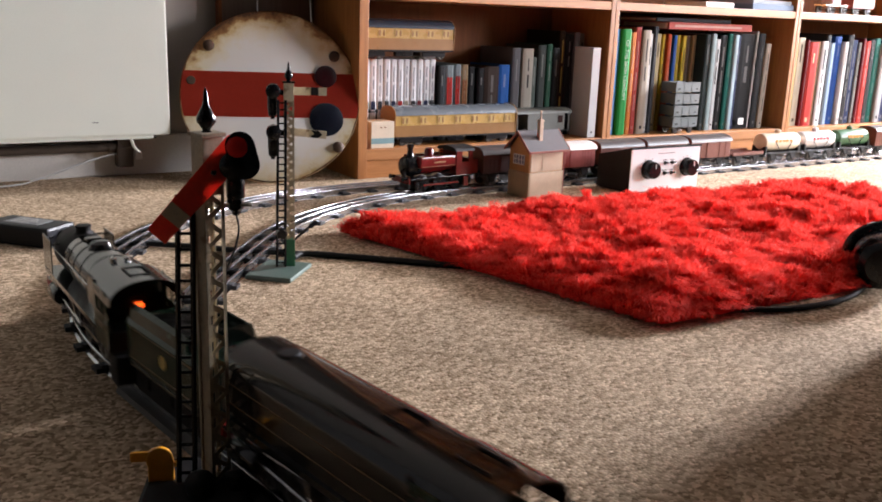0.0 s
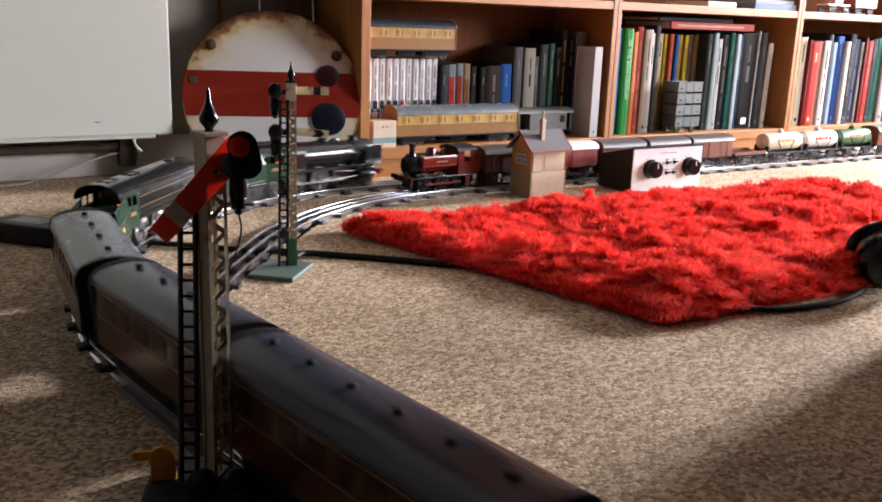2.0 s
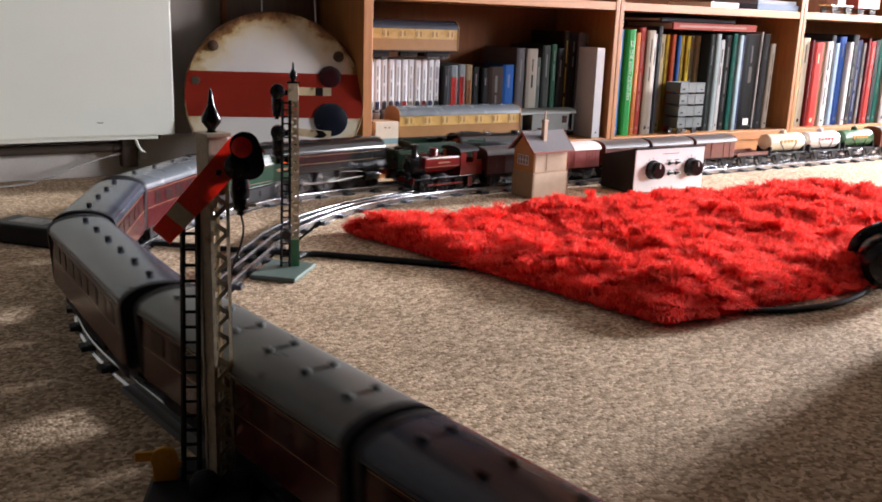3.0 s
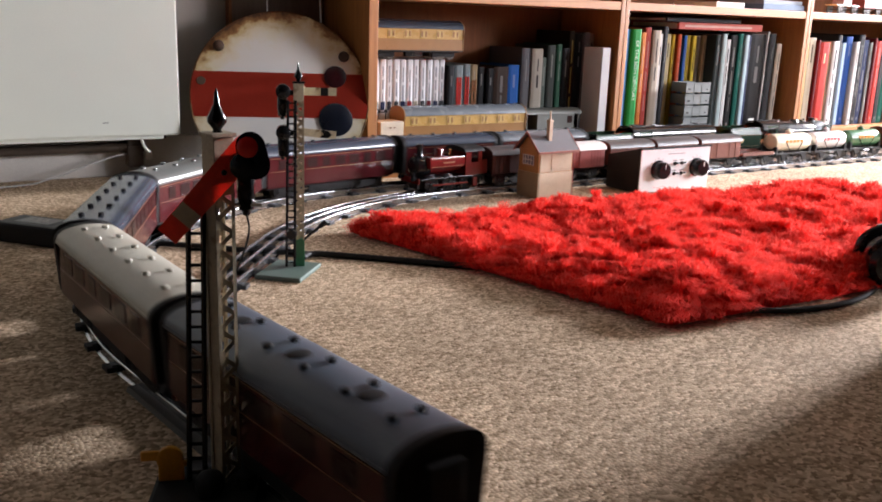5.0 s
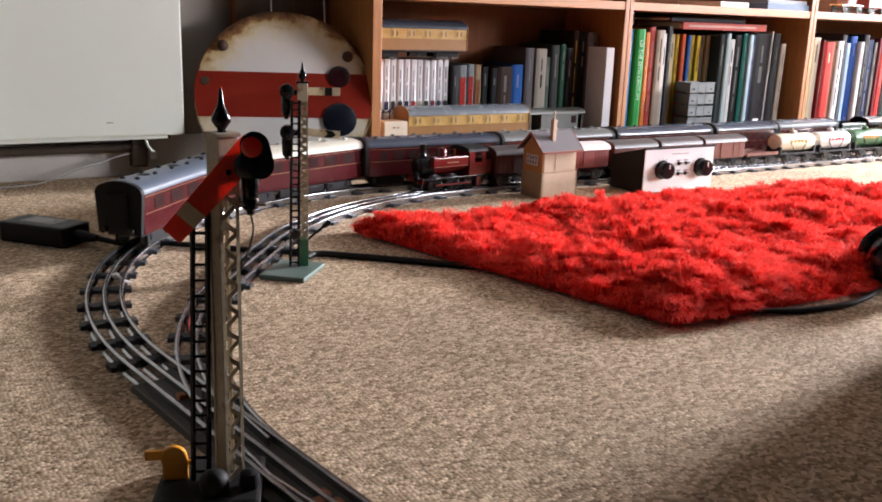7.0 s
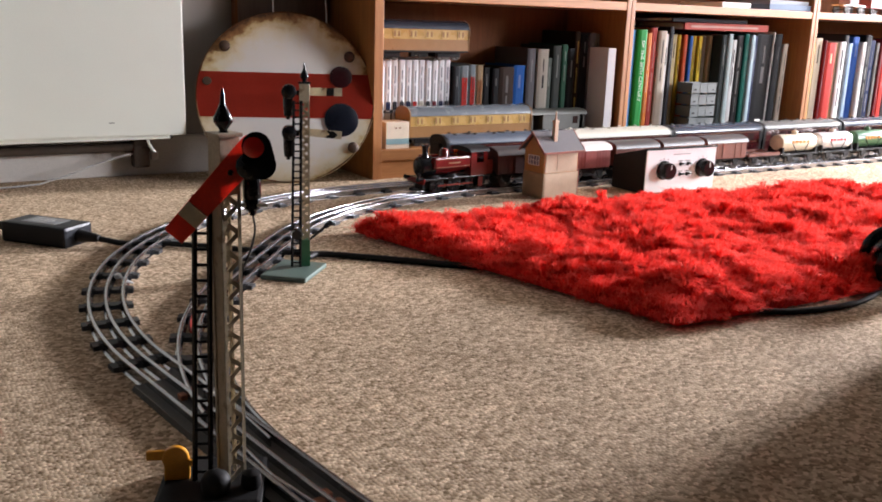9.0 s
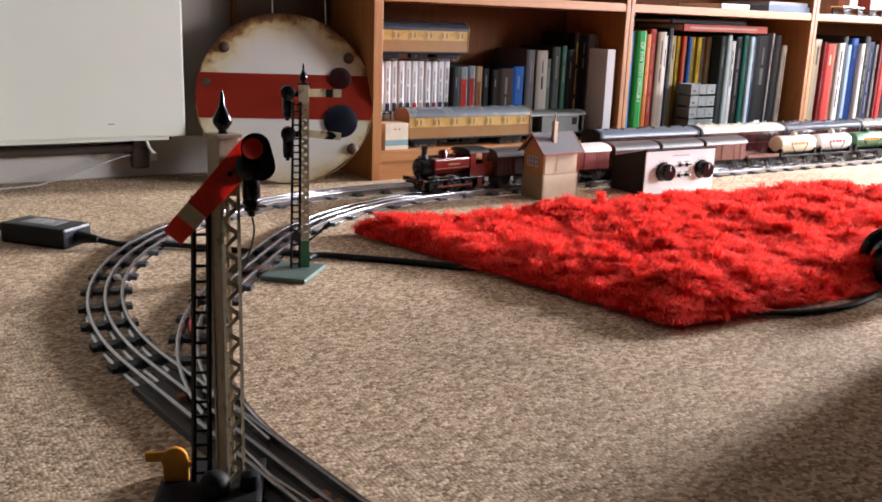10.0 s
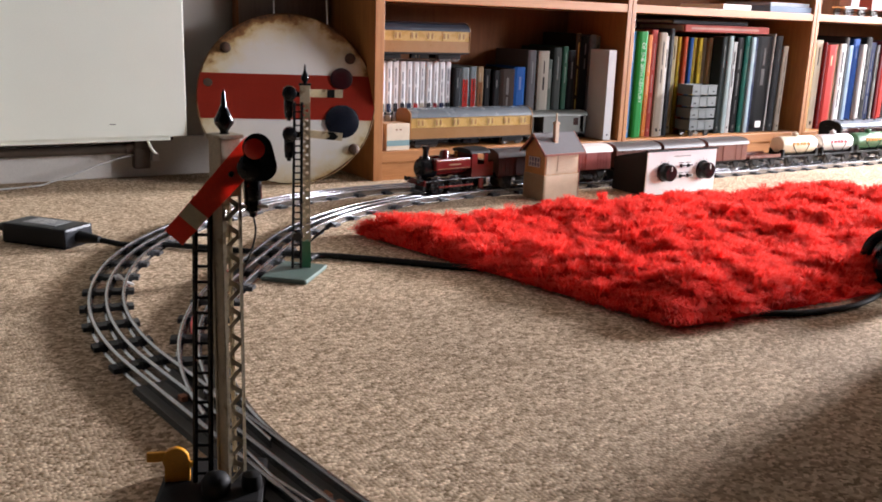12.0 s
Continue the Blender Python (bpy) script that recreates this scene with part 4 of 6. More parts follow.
def engine(label, cased):
    """Large six-coupled tender engine 26 cm long; a smooth slab-sided casing, or a bare boiler with smoke deflectors."""
    t = thing("steam_locomotive", label, "locomotive", None, "double-headed express train")
    if cased:
        side = [(0.0290, 0.0400), (0.0292, 0.0680)]
        top = [(0.0292 * math.cos(math.pi * i / 20), 0.0680 + 0.0205 * math.sin(math.pi * i / 20) ** 0.8) for i in range(1, 20)]
        shell = side + top + [(-y, z) for y, z in side[::-1]]
        bm = bmesh.new()
        prism(bm, shell, -0.080, 0.098)
        part("casing", bm, LOCOBLACK, t, "smooth slab-sided black casing", smooth=True)
        bm = bmesh.new()
        prism(bm, [(y * 0.985, 0.0400 + (z - 0.0400) * 0.985) for y, z in shell], 0.098, 0.120)
        part("front_casing", bm, LOCOBLACK, t, "black casing front", smooth=True)
        bm = bmesh.new()
        lathe(bm, [(0.0185, 0.118), (0.0185, 0.1215), (0.0165, 0.1225), (0.012, 0.1245), (0.003, 0.1255)], pose(0, 0, 0.0605, 0, 90, 0), 28)
        part("smokebox_door", bm, BLACKMATT, t, "round matt black smokebox door", smooth=True)
        bm = bmesh.new()
        lathe(bm, [(0.0085, 0.0850), (0.0080, 0.0890), (0.0074, 0.0896), (0.0050, 0.0897)], Matrix.Translation((0.080, 0, 0)), 20)
        part("chimney", bm, BLACKMATT, t, "low flush black chimney", smooth=True)
        bm = bmesh.new()
        for y in (-0.0080, 0.0070):
            box(bm, -0.052, -0.030, y, y + 0.0010, 0.0865, 0.0896)
        box(bm, -0.053, -0.052, -0.0080, 0.0080, 0.0865, 0.0896)
        box(bm, -0.030, -0.029, -0.0080, 0.0080, 0.0865, 0.0896)
        part("valve_recess", bm, LOCOBLACK, t, "raised rim of the safety valve recess")
    else:
        along = pose(0, 0, 0.0605, 0, 90, 0)
        bm = bmesh.new()
        lathe(bm, [(0.0245, -0.044), (0.0242, 0.010), (0.0225, 0.066), (0.0222, 0.068)], along, 32)
        part("boiler", bm, LOCOBLACK, t, smooth=True)
        for k in (-0.030, -0.004, 0.022, 0.048):
            bm = bmesh.new()
            r = 0.0245 - 0.0020 * max(0.0, (k - 0.010) / 0.056)
            lathe(bm, [(r, k), (r + 0.0004, k + 0.0003), (r + 0.0004, k + 0.0014), (r, k + 0.0017)], along, 32)
            part("boiler_band", bm, LOCOBLACK, t)
        bm = bmesh.new()
        lathe(bm, [(0.0224, 0.068), (0.0228, 0.069), (0.0228, 0.112), (0.0215, 0.1145), (0.0185, 0.115), (0.014, 0.1175), (0.003, 0.119)], along, 32)
        part("smokebox", bm, BLACKMATT, t, "matt black smokebox with round door", smooth=True)
        bm = bmesh.new()
        prism(bm, [(-0.0250, 0.040), (-0.0255, 0.066)] + [(0.0255 * -math.cos(math.pi * i / 12), 0.066 + 0.0205 * math.sin(math.pi * i / 12) ** 0.75) for i in range(1, 12)] + [(0.0255, 0.066), (0.0250, 0.040)], -0.080, -0.040)
        part("firebox", bm, LOCOBLACK, t, "broad square-shouldered firebox", smooth=True)
        bm = bmesh.new()
        lathe(bm, [(0.0095, 0.0815), (0.0074, 0.0845), (0.0068, 0.0875), (0.0078, 0.0895), (0.0078, 0.0905), (0.0050, 0.0908)], Matrix.Translation((0.080, 0, 0)), 20)
        part("chimney", bm, BLACKMATT, t, "squat black chimney", smooth=True)
        bm = bmesh.new()
        lathe(bm, [(0.0120, 0.0825), (0.0105, 0.0850), (0.0095, 0.0875), (0.006, 0.0893), (0.001, 0.0898)], Matrix.Translation((0.012, 0, 0)), 20)
        part("dome", bm, LOCOBLACK, t, smooth=True)
        part("top_feed", boxed(0.034, 0.046, -0.0075, 0.0075, 0.0805, 0.0868, 0.0015), LOCOBLACK, t, "low boxed top feed")
        for y in (-0.006, 0.006):
            bm = bmesh.new()
            lathe(bm, [(0.0030, 0.0845), (0.0030, 0.0895), (0.0016, 0.0903)], Matrix.Translation((-0.056, y, 0)), 10)
            part("safety_valve", bm, BRIGHT, t, smooth=True)
    # cab: front sheet, sides with windows, wide arched roof with a sliding hatch
    part("cab_front", boxed(-0.0815, -0.080, -0.0300, 0.0300, 0.040, 0.080), LOCOBLACK, t)
    for sy in (-1, 1):
        bm = bmesh.new()
        y0, y1 = sorted((sy * 0.0300, sy * 0.0288))
        box(bm, -0.128, -0.0816, y0, y1, 0.0300, 0.058)
        box(bm, -0.088, -0.0816, y0, y1, 0.058, 0.078)
        box(bm, -0.1035, -0.1005, y0, y1, 0.058, 0.074)
        box(bm, -0.119, -0.116, y0, y1, 0.058, 0.074)
        box(bm, -0.119, -0.088, y0, y1, 0.074, 0.078)
        part("cab_side", bm, LOCOGREEN, t, "dark green cab side with two windows")
        part("number_panel", boxed(-0.112, -0.092, min(sy * 0.0300, sy * 0.0304), max(sy * 0.0300, sy * 0.0304), 0.045, 0.050), GOLD, t, "small plain gold bar")
        bm = bmesh.new()
        rod(bm, (-0.1275, sy * 0.0306, 0.032), (-0.1275, sy * 0.0306, 0.064), 0.0006, 6)
        part("cab_handrail", bm, BRIGHT, t)
    bm = bmesh.new()
    outer = arch(0.0302, 0.0700, 0.0895, 16)
    prism(bm, outer + [(y * 0.95, z - 0.0012) for y, z in outer[::-1]], -0.134, -0.078)
    roof = part("cab_roof", bm, LOCOBLACK, t, "arched black cab roof", smooth=True)
    bm = bmesh.new()
    for y in (-0.0085, 0.0075):
        box(bm, -0.116, -0.092, y, y + 0.0010, 0.0875, 0.0902)
    box(bm, -0.1165, -0.1155, -0.0085, 0.0085, 0.0875, 0.0902)
    box(bm, -0.0925, -0.0915, -0.0085, 0.0085, 0.0875, 0.0902)
    part("roof_hatch", bm, BLACKMATT, roof, "raised runners of the sliding roof hatch")
    part("fire_door", boxed(-0.0870, -0.0818, -0.0100, -0.0030, 0.0520, 0.0550), GLOW, t, "glowing orange fire in the cab")
    part("cab_floor", boxed(-0.130, -0.0816, -0.0285, 0.0285, 0.0285, 0.0305), BLACKMATT, t)
    # high running plate, cylinders, valve gear
    part("running_plate", boxed(-0.080, 0.122, -0.0300, 0.0300, 0.0395, 0.0415), LOCOBLACK, t)
    part("front_step", boxed(0.110, 0.123, -0.0290, 0.0290, 0.0285, 0.0305), LOCOBLACK, t)
    for sy in (-1, 1):
        y0, y1 = sorted((sy * 0.0296, sy * 0.0306))
        part("plate_edge", boxed(-0.080, 0.122, y0, y1, 0.0375, 0.0418), LOCOBLACK, t, "polished black valance")
        if cased:
            for z in (0.0520, 0.0655):
                part("lining", boxed(-0.078, 0.112, min(sy * 0.0290, sy * 0.0296), max(sy * 0.0290, sy * 0.0296), z, z + 0.0006), GOLD, t, "thin pale lining")
        else:
            part("smoke_deflector", boxed(0.086, 0.124, y0, y1, 0.0425, 0.0760, 0.0004), LOCOBLACK, t, "tall glossy black smoke deflector")
            for x in (0.090, 0.118):
                bm = bmesh.new()
                rod(bm, (x, sy * 0.0300, 0.070), (x, sy * 0.0215, 0.072), 0.0007, 6)
                part("deflector_stay", bm, BLACK, t)
            bm = bmesh.new()
            tube(bm, [(0.112, sy * 0.0236, 0.063), (0.05, sy * 0.0240, 0.0635), (-0.040, sy * 0.0258, 0.064)], 0.0007, 6, 3)
            part("handrail", bm, BRIGHT, t)
        bm = bmesh.new()
        lathe(bm, [(0.0080, -0.016), (0.0092, -0.014), (0.0092, 0.014), (0.0080, 0.016)], Matrix.Translation((0.090, sy * 0.0245, 0.0215)) @ pose(0, 0, 0, 0, 90, 0), 16)
        lathe(bm, [(0.0045, -0.019), (0.0052, -0.017), (0.0052, 0.017), (0.0045, 0.019)], Matrix.Translation((0.090, sy * 0.0245, 0.0335)) @ pose(0, 0, 0, 0, 90, 0), 14)
        part("cylinder", bm, LOCOBLACK, t, smooth=True)
        bm = bmesh.new()
        box(bm, -0.059, 0.047, min(sy * 0.0225, sy * 0.0238), max(sy * 0.0225, sy * 0.0238), 0.0150, 0.0185)
        part("coupling_rod", bm, BRIGHT, t, "bright steel coupling rod")
        bm = bmesh.new()
        rod(bm, (0.076, sy * 0.0252, 0.0215), (-0.006, sy * 0.0250, 0.0168), 0.0015, 6)
        rod(bm, (0.074, sy * 0.0256, 0.0300), (0.020, sy * 0.0256, 0.0335), 0.0010, 6)
        rod(bm, (0.020, sy * 0.0258, 0.0375), (0.016, sy * 0.0258, 0.0225), 0.0012, 6)
        rod(bm, (0.016, sy * 0.0260, 0.0225), (-0.006, sy * 0.0260, 0.0200), 0.0009, 6)
        part("valve_gear", bm, BRIGHT, t, "bright steel rods and links")
    part("buffer_beam", boxed(0.1215, 0.1245, -0.0290, 0.0290, 0.0195, 0.0305), BEAMRED, t, "red buffer beam")
    buffers(t, 0.1245, 1)
    # added block: keeps window light from streaking through between cab and tender
    part("light_stop", boxed(-0.135, -0.112, -0.0270, 0.0270, 0.0025, 0.0284, 0.001), BLACKMATT, t, "black block added under the cab to stop light")
    bm = bmesh.new()
    box(bm, -0.126, 0.118, -0.0125, 0.0125, 0.0025, 0.0285)
    box(bm, -0.078, 0.112, -0.0125, 0.0125, 0.0285, 0.0395)
    part("frames", bm, BLACKMATT, t)
    for x in (-0.057, -0.006, 0.045):
        wheelset(t, x, 0.0205, True)
    for x in (0.076, 0.104):
        wheelset(t, x, 0.0105, True)
    wheelset(t, -0.102, 0.0125, True)
    return t


def tender(label):
    t = thing("tender", label, "tender", None, "double-headed express train")
    hl = 0.066
    bm = bmesh.new()
    prism(bm, [(-0.0300, 0.0285), (-0.0303, 0.060), (-0.0285, 0.0640), (0.0285, 0.0640), (0.0303, 0.060), (0.0300, 0.0285)], -hl, hl)
    part("tank", bm, LOCOGREEN, t, "green tank with lining")
    for sy in (-1, 1):
        bm = bmesh.new()
        prism(bm, [(sy * 0.0288, 0.0630), (sy * 0.0270, 0.0720), (sy * 0.0250, 0.0760), (sy * 0.0242, 0.0755), (sy * 0.0260, 0.0715), (sy * 0.0278, 0.0630)], -hl + 0.030, hl - 0.004)
        part("coal_rail", bm, LOCOGREEN, t, "curved-in upper tank side")
    part("coal_rail", boxed(-hl + 0.030, -hl + 0.0312, -0.0262, 0.0262, 0.063, 0.0765), LOCOBLACK, t, "raised coal bulkhead")
    bm = bmesh.new()
    n = 10
    g = [[bm.verts.new((-0.034 + 0.094 * i / n, -0.0255 + 0.051 * j / n, 0.0630 + (0.003 * math.sin(math.pi * i / n) * math.sin(math.pi * j / n) + 0.0025 * random.random() if 0 < i < n and 0 < j < n else 0))) for j in range(n + 1)] for i in range(n + 1)]
    for i in range(n):
        for j in range(n):
            bm.faces.new((g[i][j], g[i + 1][j], g[i + 1][j + 1], g[i][j + 1]))
    part("coal", bm, COAL, t, "black lump coal")
    for sy in (-1, 1):
        bm = bmesh.new()
        lathe(bm, [(0.0055, -0.0004), (0.0055, 0.0005)], pose(-0.002, sy * 0.0303, 0.047, -90 * sy, 0, 0), 18)
        part("crest", bm, CRESTY, t, "round yellow crest")
        y0, y1 = sorted((sy * 0.0300, sy * 0.0306))
        bm = bmesh.new()
        box(bm, -hl + 0.006, hl - 0.006, y0, y1, 0.0580, 0.0586)
        box(bm, -hl + 0.006, hl - 0.006, y0, y1, 0.0330, 0.0336)
        part("lining", bm, GOLD, t, "thin gold lining")
        bm = bmesh.new()
        box(bm, -hl + 0.002, hl - 0.002, sy * 0.0235 - 0.001, sy * 0.0235 + 0.001, 0.0035, 0.0285)
        for x in (-0.042, 0.0, 0.042):
            box(bm, x - 0.005, x + 0.005, sy * 0.0245 - 0.0015, sy * 0.0245 + 0.0015, 0.010, 0.020, 0.0006)
        part("frame", bm, BLACKMATT, t)
    bm = bmesh.new()
    lathe(bm, [(0.0075, 0.0640), (0.0075, 0.0672), (0.0060, 0.0684), (0.001, 0.0687)], Matrix.Translation((-0.052, 0, 0)), 18)
    part("water_filler", bm, LOCOBLACK, t, "round water filler", smooth=True)
    part("footplate", boxed(-hl - 0.002, hl + 0.002, -0.0305, 0.0305, 0.0262, 0.0286), LOCOBLACK, t)
    buffers(t, -hl - 0.002, -1)
    for x in (-0.042, 0.0, 0.042):
        wheelset(t, x, 0.0135, True)
    return t


# the express: distance of each vehicle's middle behind the leading buffers, and half its wheelbase
G = "double-headed express train"
EXPRESS = [
    (engine("black tender engine with dark green cab, leading the train", False), 0.130, 0.05),
    (tender("dark green six-wheeled tender with a yellow crest"), 0.336, 0.042),
    (engine("second black tender engine in smooth casing with a glowing firebox", True), 0.548, 0.05),
    (tender("dark green six-wheeled tender with a yellow crest"), 0.750, 0.042),
    (coach("passenger_coach", 0.208, "slate", "short maroon tinplate coach with slate roof", G, vents=1, windows=6), 0.926, 0.065),
    (coach("passenger_coach", 0.194, "grey", "shortest maroon tinplate coach with glossy grey roof", G, vents=1, windows=5), 1.149, 0.058),
    (coach("passenger_coach", 0.270, "grey", "long maroon tinplate coach with grey roof", G, vents=1), 1.411, 0.094),
    (coach("passenger_coach", 0.274, "olive", "long maroon tinplate coach with olive-grey roof", G, vents=2), 1.709, 0.096),
    (coach("passenger_coach", 0.274, "grey", "long maroon tinplate coach with vented grey roof", G, vents=2), 2.006, 0.096),
    (coach("passenger_coach", 0.274, "cream", "long maroon tinplate coach with cream-white roof", G, vents=2, windows=6), 2.300, 0.096),
    (coach("brake_coach", 0.274, "blue", "maroon tinplate brake coach with blue-grey roof at the tail", G, vents=3, windows=5), 2.597, 0.096),
]
# leading buffers' way along the outer line at times in seconds
LEAD = [(0.0, 0.200), (2.5, 1.267), (5.0, 2.330), (6.0, 2.755), (6.5, 2.958), (7.2, 3.215), (8.0, 3.515), (8.8, 3.822), (9.6, 4.130), (10.4, 4.432), (11.2, 4.752), (12.0, 5.072)]


def lead_at(t):
    """Smooth way through LEAD, with the mean slope of both sides at each mark."""
    n = len(LEAD)
    sl = [(LEAD[i + 1][1] - LEAD[i][1]) / (LEAD[i + 1][0] - LEAD[i][0]) for i in range(n - 1)]
    tg = [sl[0]] + [(a + b) / 2 for a, b in zip(sl, sl[1:])] + [sl[-1]]
    for i in range(n - 1):
        a, b = LEAD[i], LEAD[i + 1]
        if t <= b[0] or i == n - 2:
            d = b[0] - a[0]
            u = (t - a[0]) / d
            return ((2 * u ** 3 - 3 * u ** 2 + 1) * a[1] + (u ** 3 - 2 * u ** 2 + u) * d * tg[i] + (3 * u ** 2 - 2 * u ** 3) * b[1] + (u ** 3 - u ** 2) * d * tg[i + 1])


def motions():
    """The express on the outer line, each vehicle carried by its two trucks; wheels roll."""
    for ob, behind, half in EXPRESS:
        rows = []
        for i in range(121):
            t = i / 10
            s = lead_at(t) - behind
            xa, ya, _ = main_line(s + half)
            xb, yb, _ = main_line(s - half)
            rows.append((t, pose((xa + xb) / 2, (ya + yb) / 2, RAIL_Z, 0, 0, math.degrees(math.atan2(ya - yb, xa - xb)))))
        walk(ob, rows)
    for o, x, r in WHEELS:
        walk(o, [(i / 30, pose(x, 0, r) @ Matrix.Rotation(((lead_at(i / 30) - 0.2) / r) % (2 * math.pi), 4, "Y")) for i in range(361)])


# ---- the parked goods train on the inner line ----
BROWNV = mat("oxide_brown", (0.17, 0.045, 0.026), 0.4, vary=0.15, scale=60)
PINKV = mat("faded_maroon", (0.26, 0.055, 0.045), 0.4, vary=0.15, scale=60)
TANKCREAM = mat("tank_cream", (0.70, 0.62, 0.47), 0.35, vary=0.12, scale=60)
TANKSILVER = mat("tank_silver", (0.68, 0.66, 0.66), 0.3, 0.2, vary=0.1, scale=60)
TANKGREEN = mat("tank_green", (0.05, 0.14, 0.065), 0.3, vary=0.12, scale=60)
ORANGE = mat("orange_mark", (0.62, 0.24, 0.03), 0.4)
MARKRED = mat("red_mark", (0.5, 0.03, 0.04), 0.4)
BRASS = mat("brass", (0.62, 0.38, 0.13), 0.2, 1.0)


def on_inner(ob, x):
    """Stands a vehicle on the inner line, facing west, its middle at x."""
    px, py, h = inner_line(inner_s(x))
    ob.matrix_basis = pose(px, py, RAIL_Z, 0, 0, math.degrees(h) + 180)
    return ob


def chassis(t, hl):
    part("underframe", boxed(-hl, hl, -0.0225, 0.0225, 0.0215, 0.0250, 0.0008), BLACKMATT, t)
    for f in (-1, 1):
        buffers(t, f * hl, f, 0.017, 0.0235)
    for sy in (-1, 1):
        for x in (-hl * 0.56, hl * 0.56):
            bm = bmesh.new()
            prism(bm, [(-0.011, 0.0215), (-0.004, 0.008), (0.004, 0.008), (0.011, 0.0215)], -0.0009, 0.0009, Matrix.Translation((x, sy * 0.0215, 0)) @ pose(0, 0, 0, 0, 0, 90))
            part("axle_guard", bm, BLACKMATT, t)
        bm = bmesh.new()
        rod(bm, (-hl * 0.4, sy * 0.023, 0.010), (hl * 0.45, sy * 0.023, 0.014), 0.0009, 6)
        part("brake_lever", bm, BLACKMATT, t)
    for x in (-hl * 0.56, hl * 0.56):
        wheelset(t, x, 0.0125, False)


def van(x0, x1, body, roof, label, planks=10):
    t = thing("goods_van", label, "railway wagon", None, "parked goods train")
    hl = (x1 - x0) / 2 - 0.005
    chassis(t, hl)
    part("body", boxed(-hl, hl, -0.0255, 0.0255, 0.0250, 0.0610, 0.001), body, t)
    bm = bmesh.new()
    prism(bm, arch(0.0285, 0.0600, 0.0735, 12), -hl - 0.002, hl + 0.002)
    part("roof", bm, ROOFS[roof], t, smooth=True)
    for f in (-1, 1):
        bm = bmesh.new()
        x = f * hl
        prism(bm, arch(0.0270, 0.0600, 0.0722, 12), min(x, x + f * 0.0025), max(x, x + f * 0.0025))
        part("end_arch", bm, body, t)
    for sy in (-1, 1):
        y = sy * 0.0255
        for i in range(planks):
            x = -hl + 0.004 + (2 * hl - 0.008) * (i + 0.5) / planks
            part("plank", boxed(x - 0.0030, x + 0.0030, min(y, y + sy * 0.0007), max(y, y + sy * 0.0007), 0.027, 0.0595), body, t)
        part("door", boxed(-0.014, 0.014, min(y, y + sy * 0.0014), max(y, y + sy * 0.0014), 0.026, 0.059, 0.0003), body, t)
    return on_inner(t, (x0 + x1) / 2)


def tank_wagon(x0, x1, body, mark, label):
    t = thing("tank_wagon", label, "railway wagon", None, "parked goods train")
    hl = (x1 - x0) / 2 - 0.005
    chassis(t, hl)
    bm = bmesh.new()
    L = hl - 0.004
    lathe(bm, [(0.006, -L - 0.004), (0.0150, -L - 0.002), (0.0195, -L), (0.0205, -L + 0.003), (0.0205, L - 0.003), (0.0195, L), (0.0150, L + 0.002), (0.006, L + 0.004)], pose(0, 0, 0.0475, 0, 90, 0), 28)
    part("barrel", bm, body, t, smooth=True)
    bm = bmesh.new()
    lathe(bm, [(0.0075, 0.066), (0.0070, 0.0715), (0.0078, 0.0725), (0.0070, 0.0745), (0.002, 0.0765), (0.0015, 0.079), (0.0003, 0.0795)], None, 16)
    part("filler_dome", bm, body, t, smooth=True)
    for f in (-1, 1):
        part("cradle", boxed(f * L - 0.004, f * L + 0.002 if f > 0 else f * L + 0.004, -0.020, 0.020, 0.025, 0.040, 0.0008), BLACKMATT, t)
        for sy in (-1, 1):
            bm = bmesh.new()
            rod(bm, (f * 0.030, sy * 0.0208, 0.050), (f * 0.012, sy * 0.021, 0.028), 0.0009, 6)
            part("stay", bm, BLACK, t)
    for sy in (-1, 1):
        for x in (-0.026, -0.012, 0.0, 0.013, 0.026):
            bm = bmesh.new()
            box(bm, x - 0.0045, x + 0.0045, min(sy * 0.0196, sy * 0.0209), max(sy * 0.0196, sy * 0.0209), 0.0485, 0.0555, 0.0005)
            part("mark", bm, mark, t, "painted bar in place of lettering")
    return on_inner(t, (x0 + x1) / 2)


def flat_truck(x0, x1):
    t = thing("flat_truck", "low brown flat truck with black underframe", "railway wagon", None, "parked goods train")
    hl = (x1 - x0) / 2 - 0.004
    chassis(t, hl)
    part("deck", boxed(-hl, hl, -0.025, 0.025, 0.025, 0.0285, 0.0006), BROWNV, t)
    for sy in (-1, 1):
        part("side_rail", boxed(-hl, hl, sy * 0.024 - 0.001, sy * 0.024 + 0.001, 0.0285, 0.0325), BROWNV, t)
    bm = bmesh.new()
    lathe(bm, [(0.010, -0.004), (0.012, -0.002), (0.012, 0.002), (0.010, 0.004)], pose(hl - 0.008, -0.012, 0.039, 90, 0, 0), 18)
    part("drum", bm, BLACKMATT, t, "black drum", smooth=True)
    return on_inner(t, (x0 + x1) / 2)


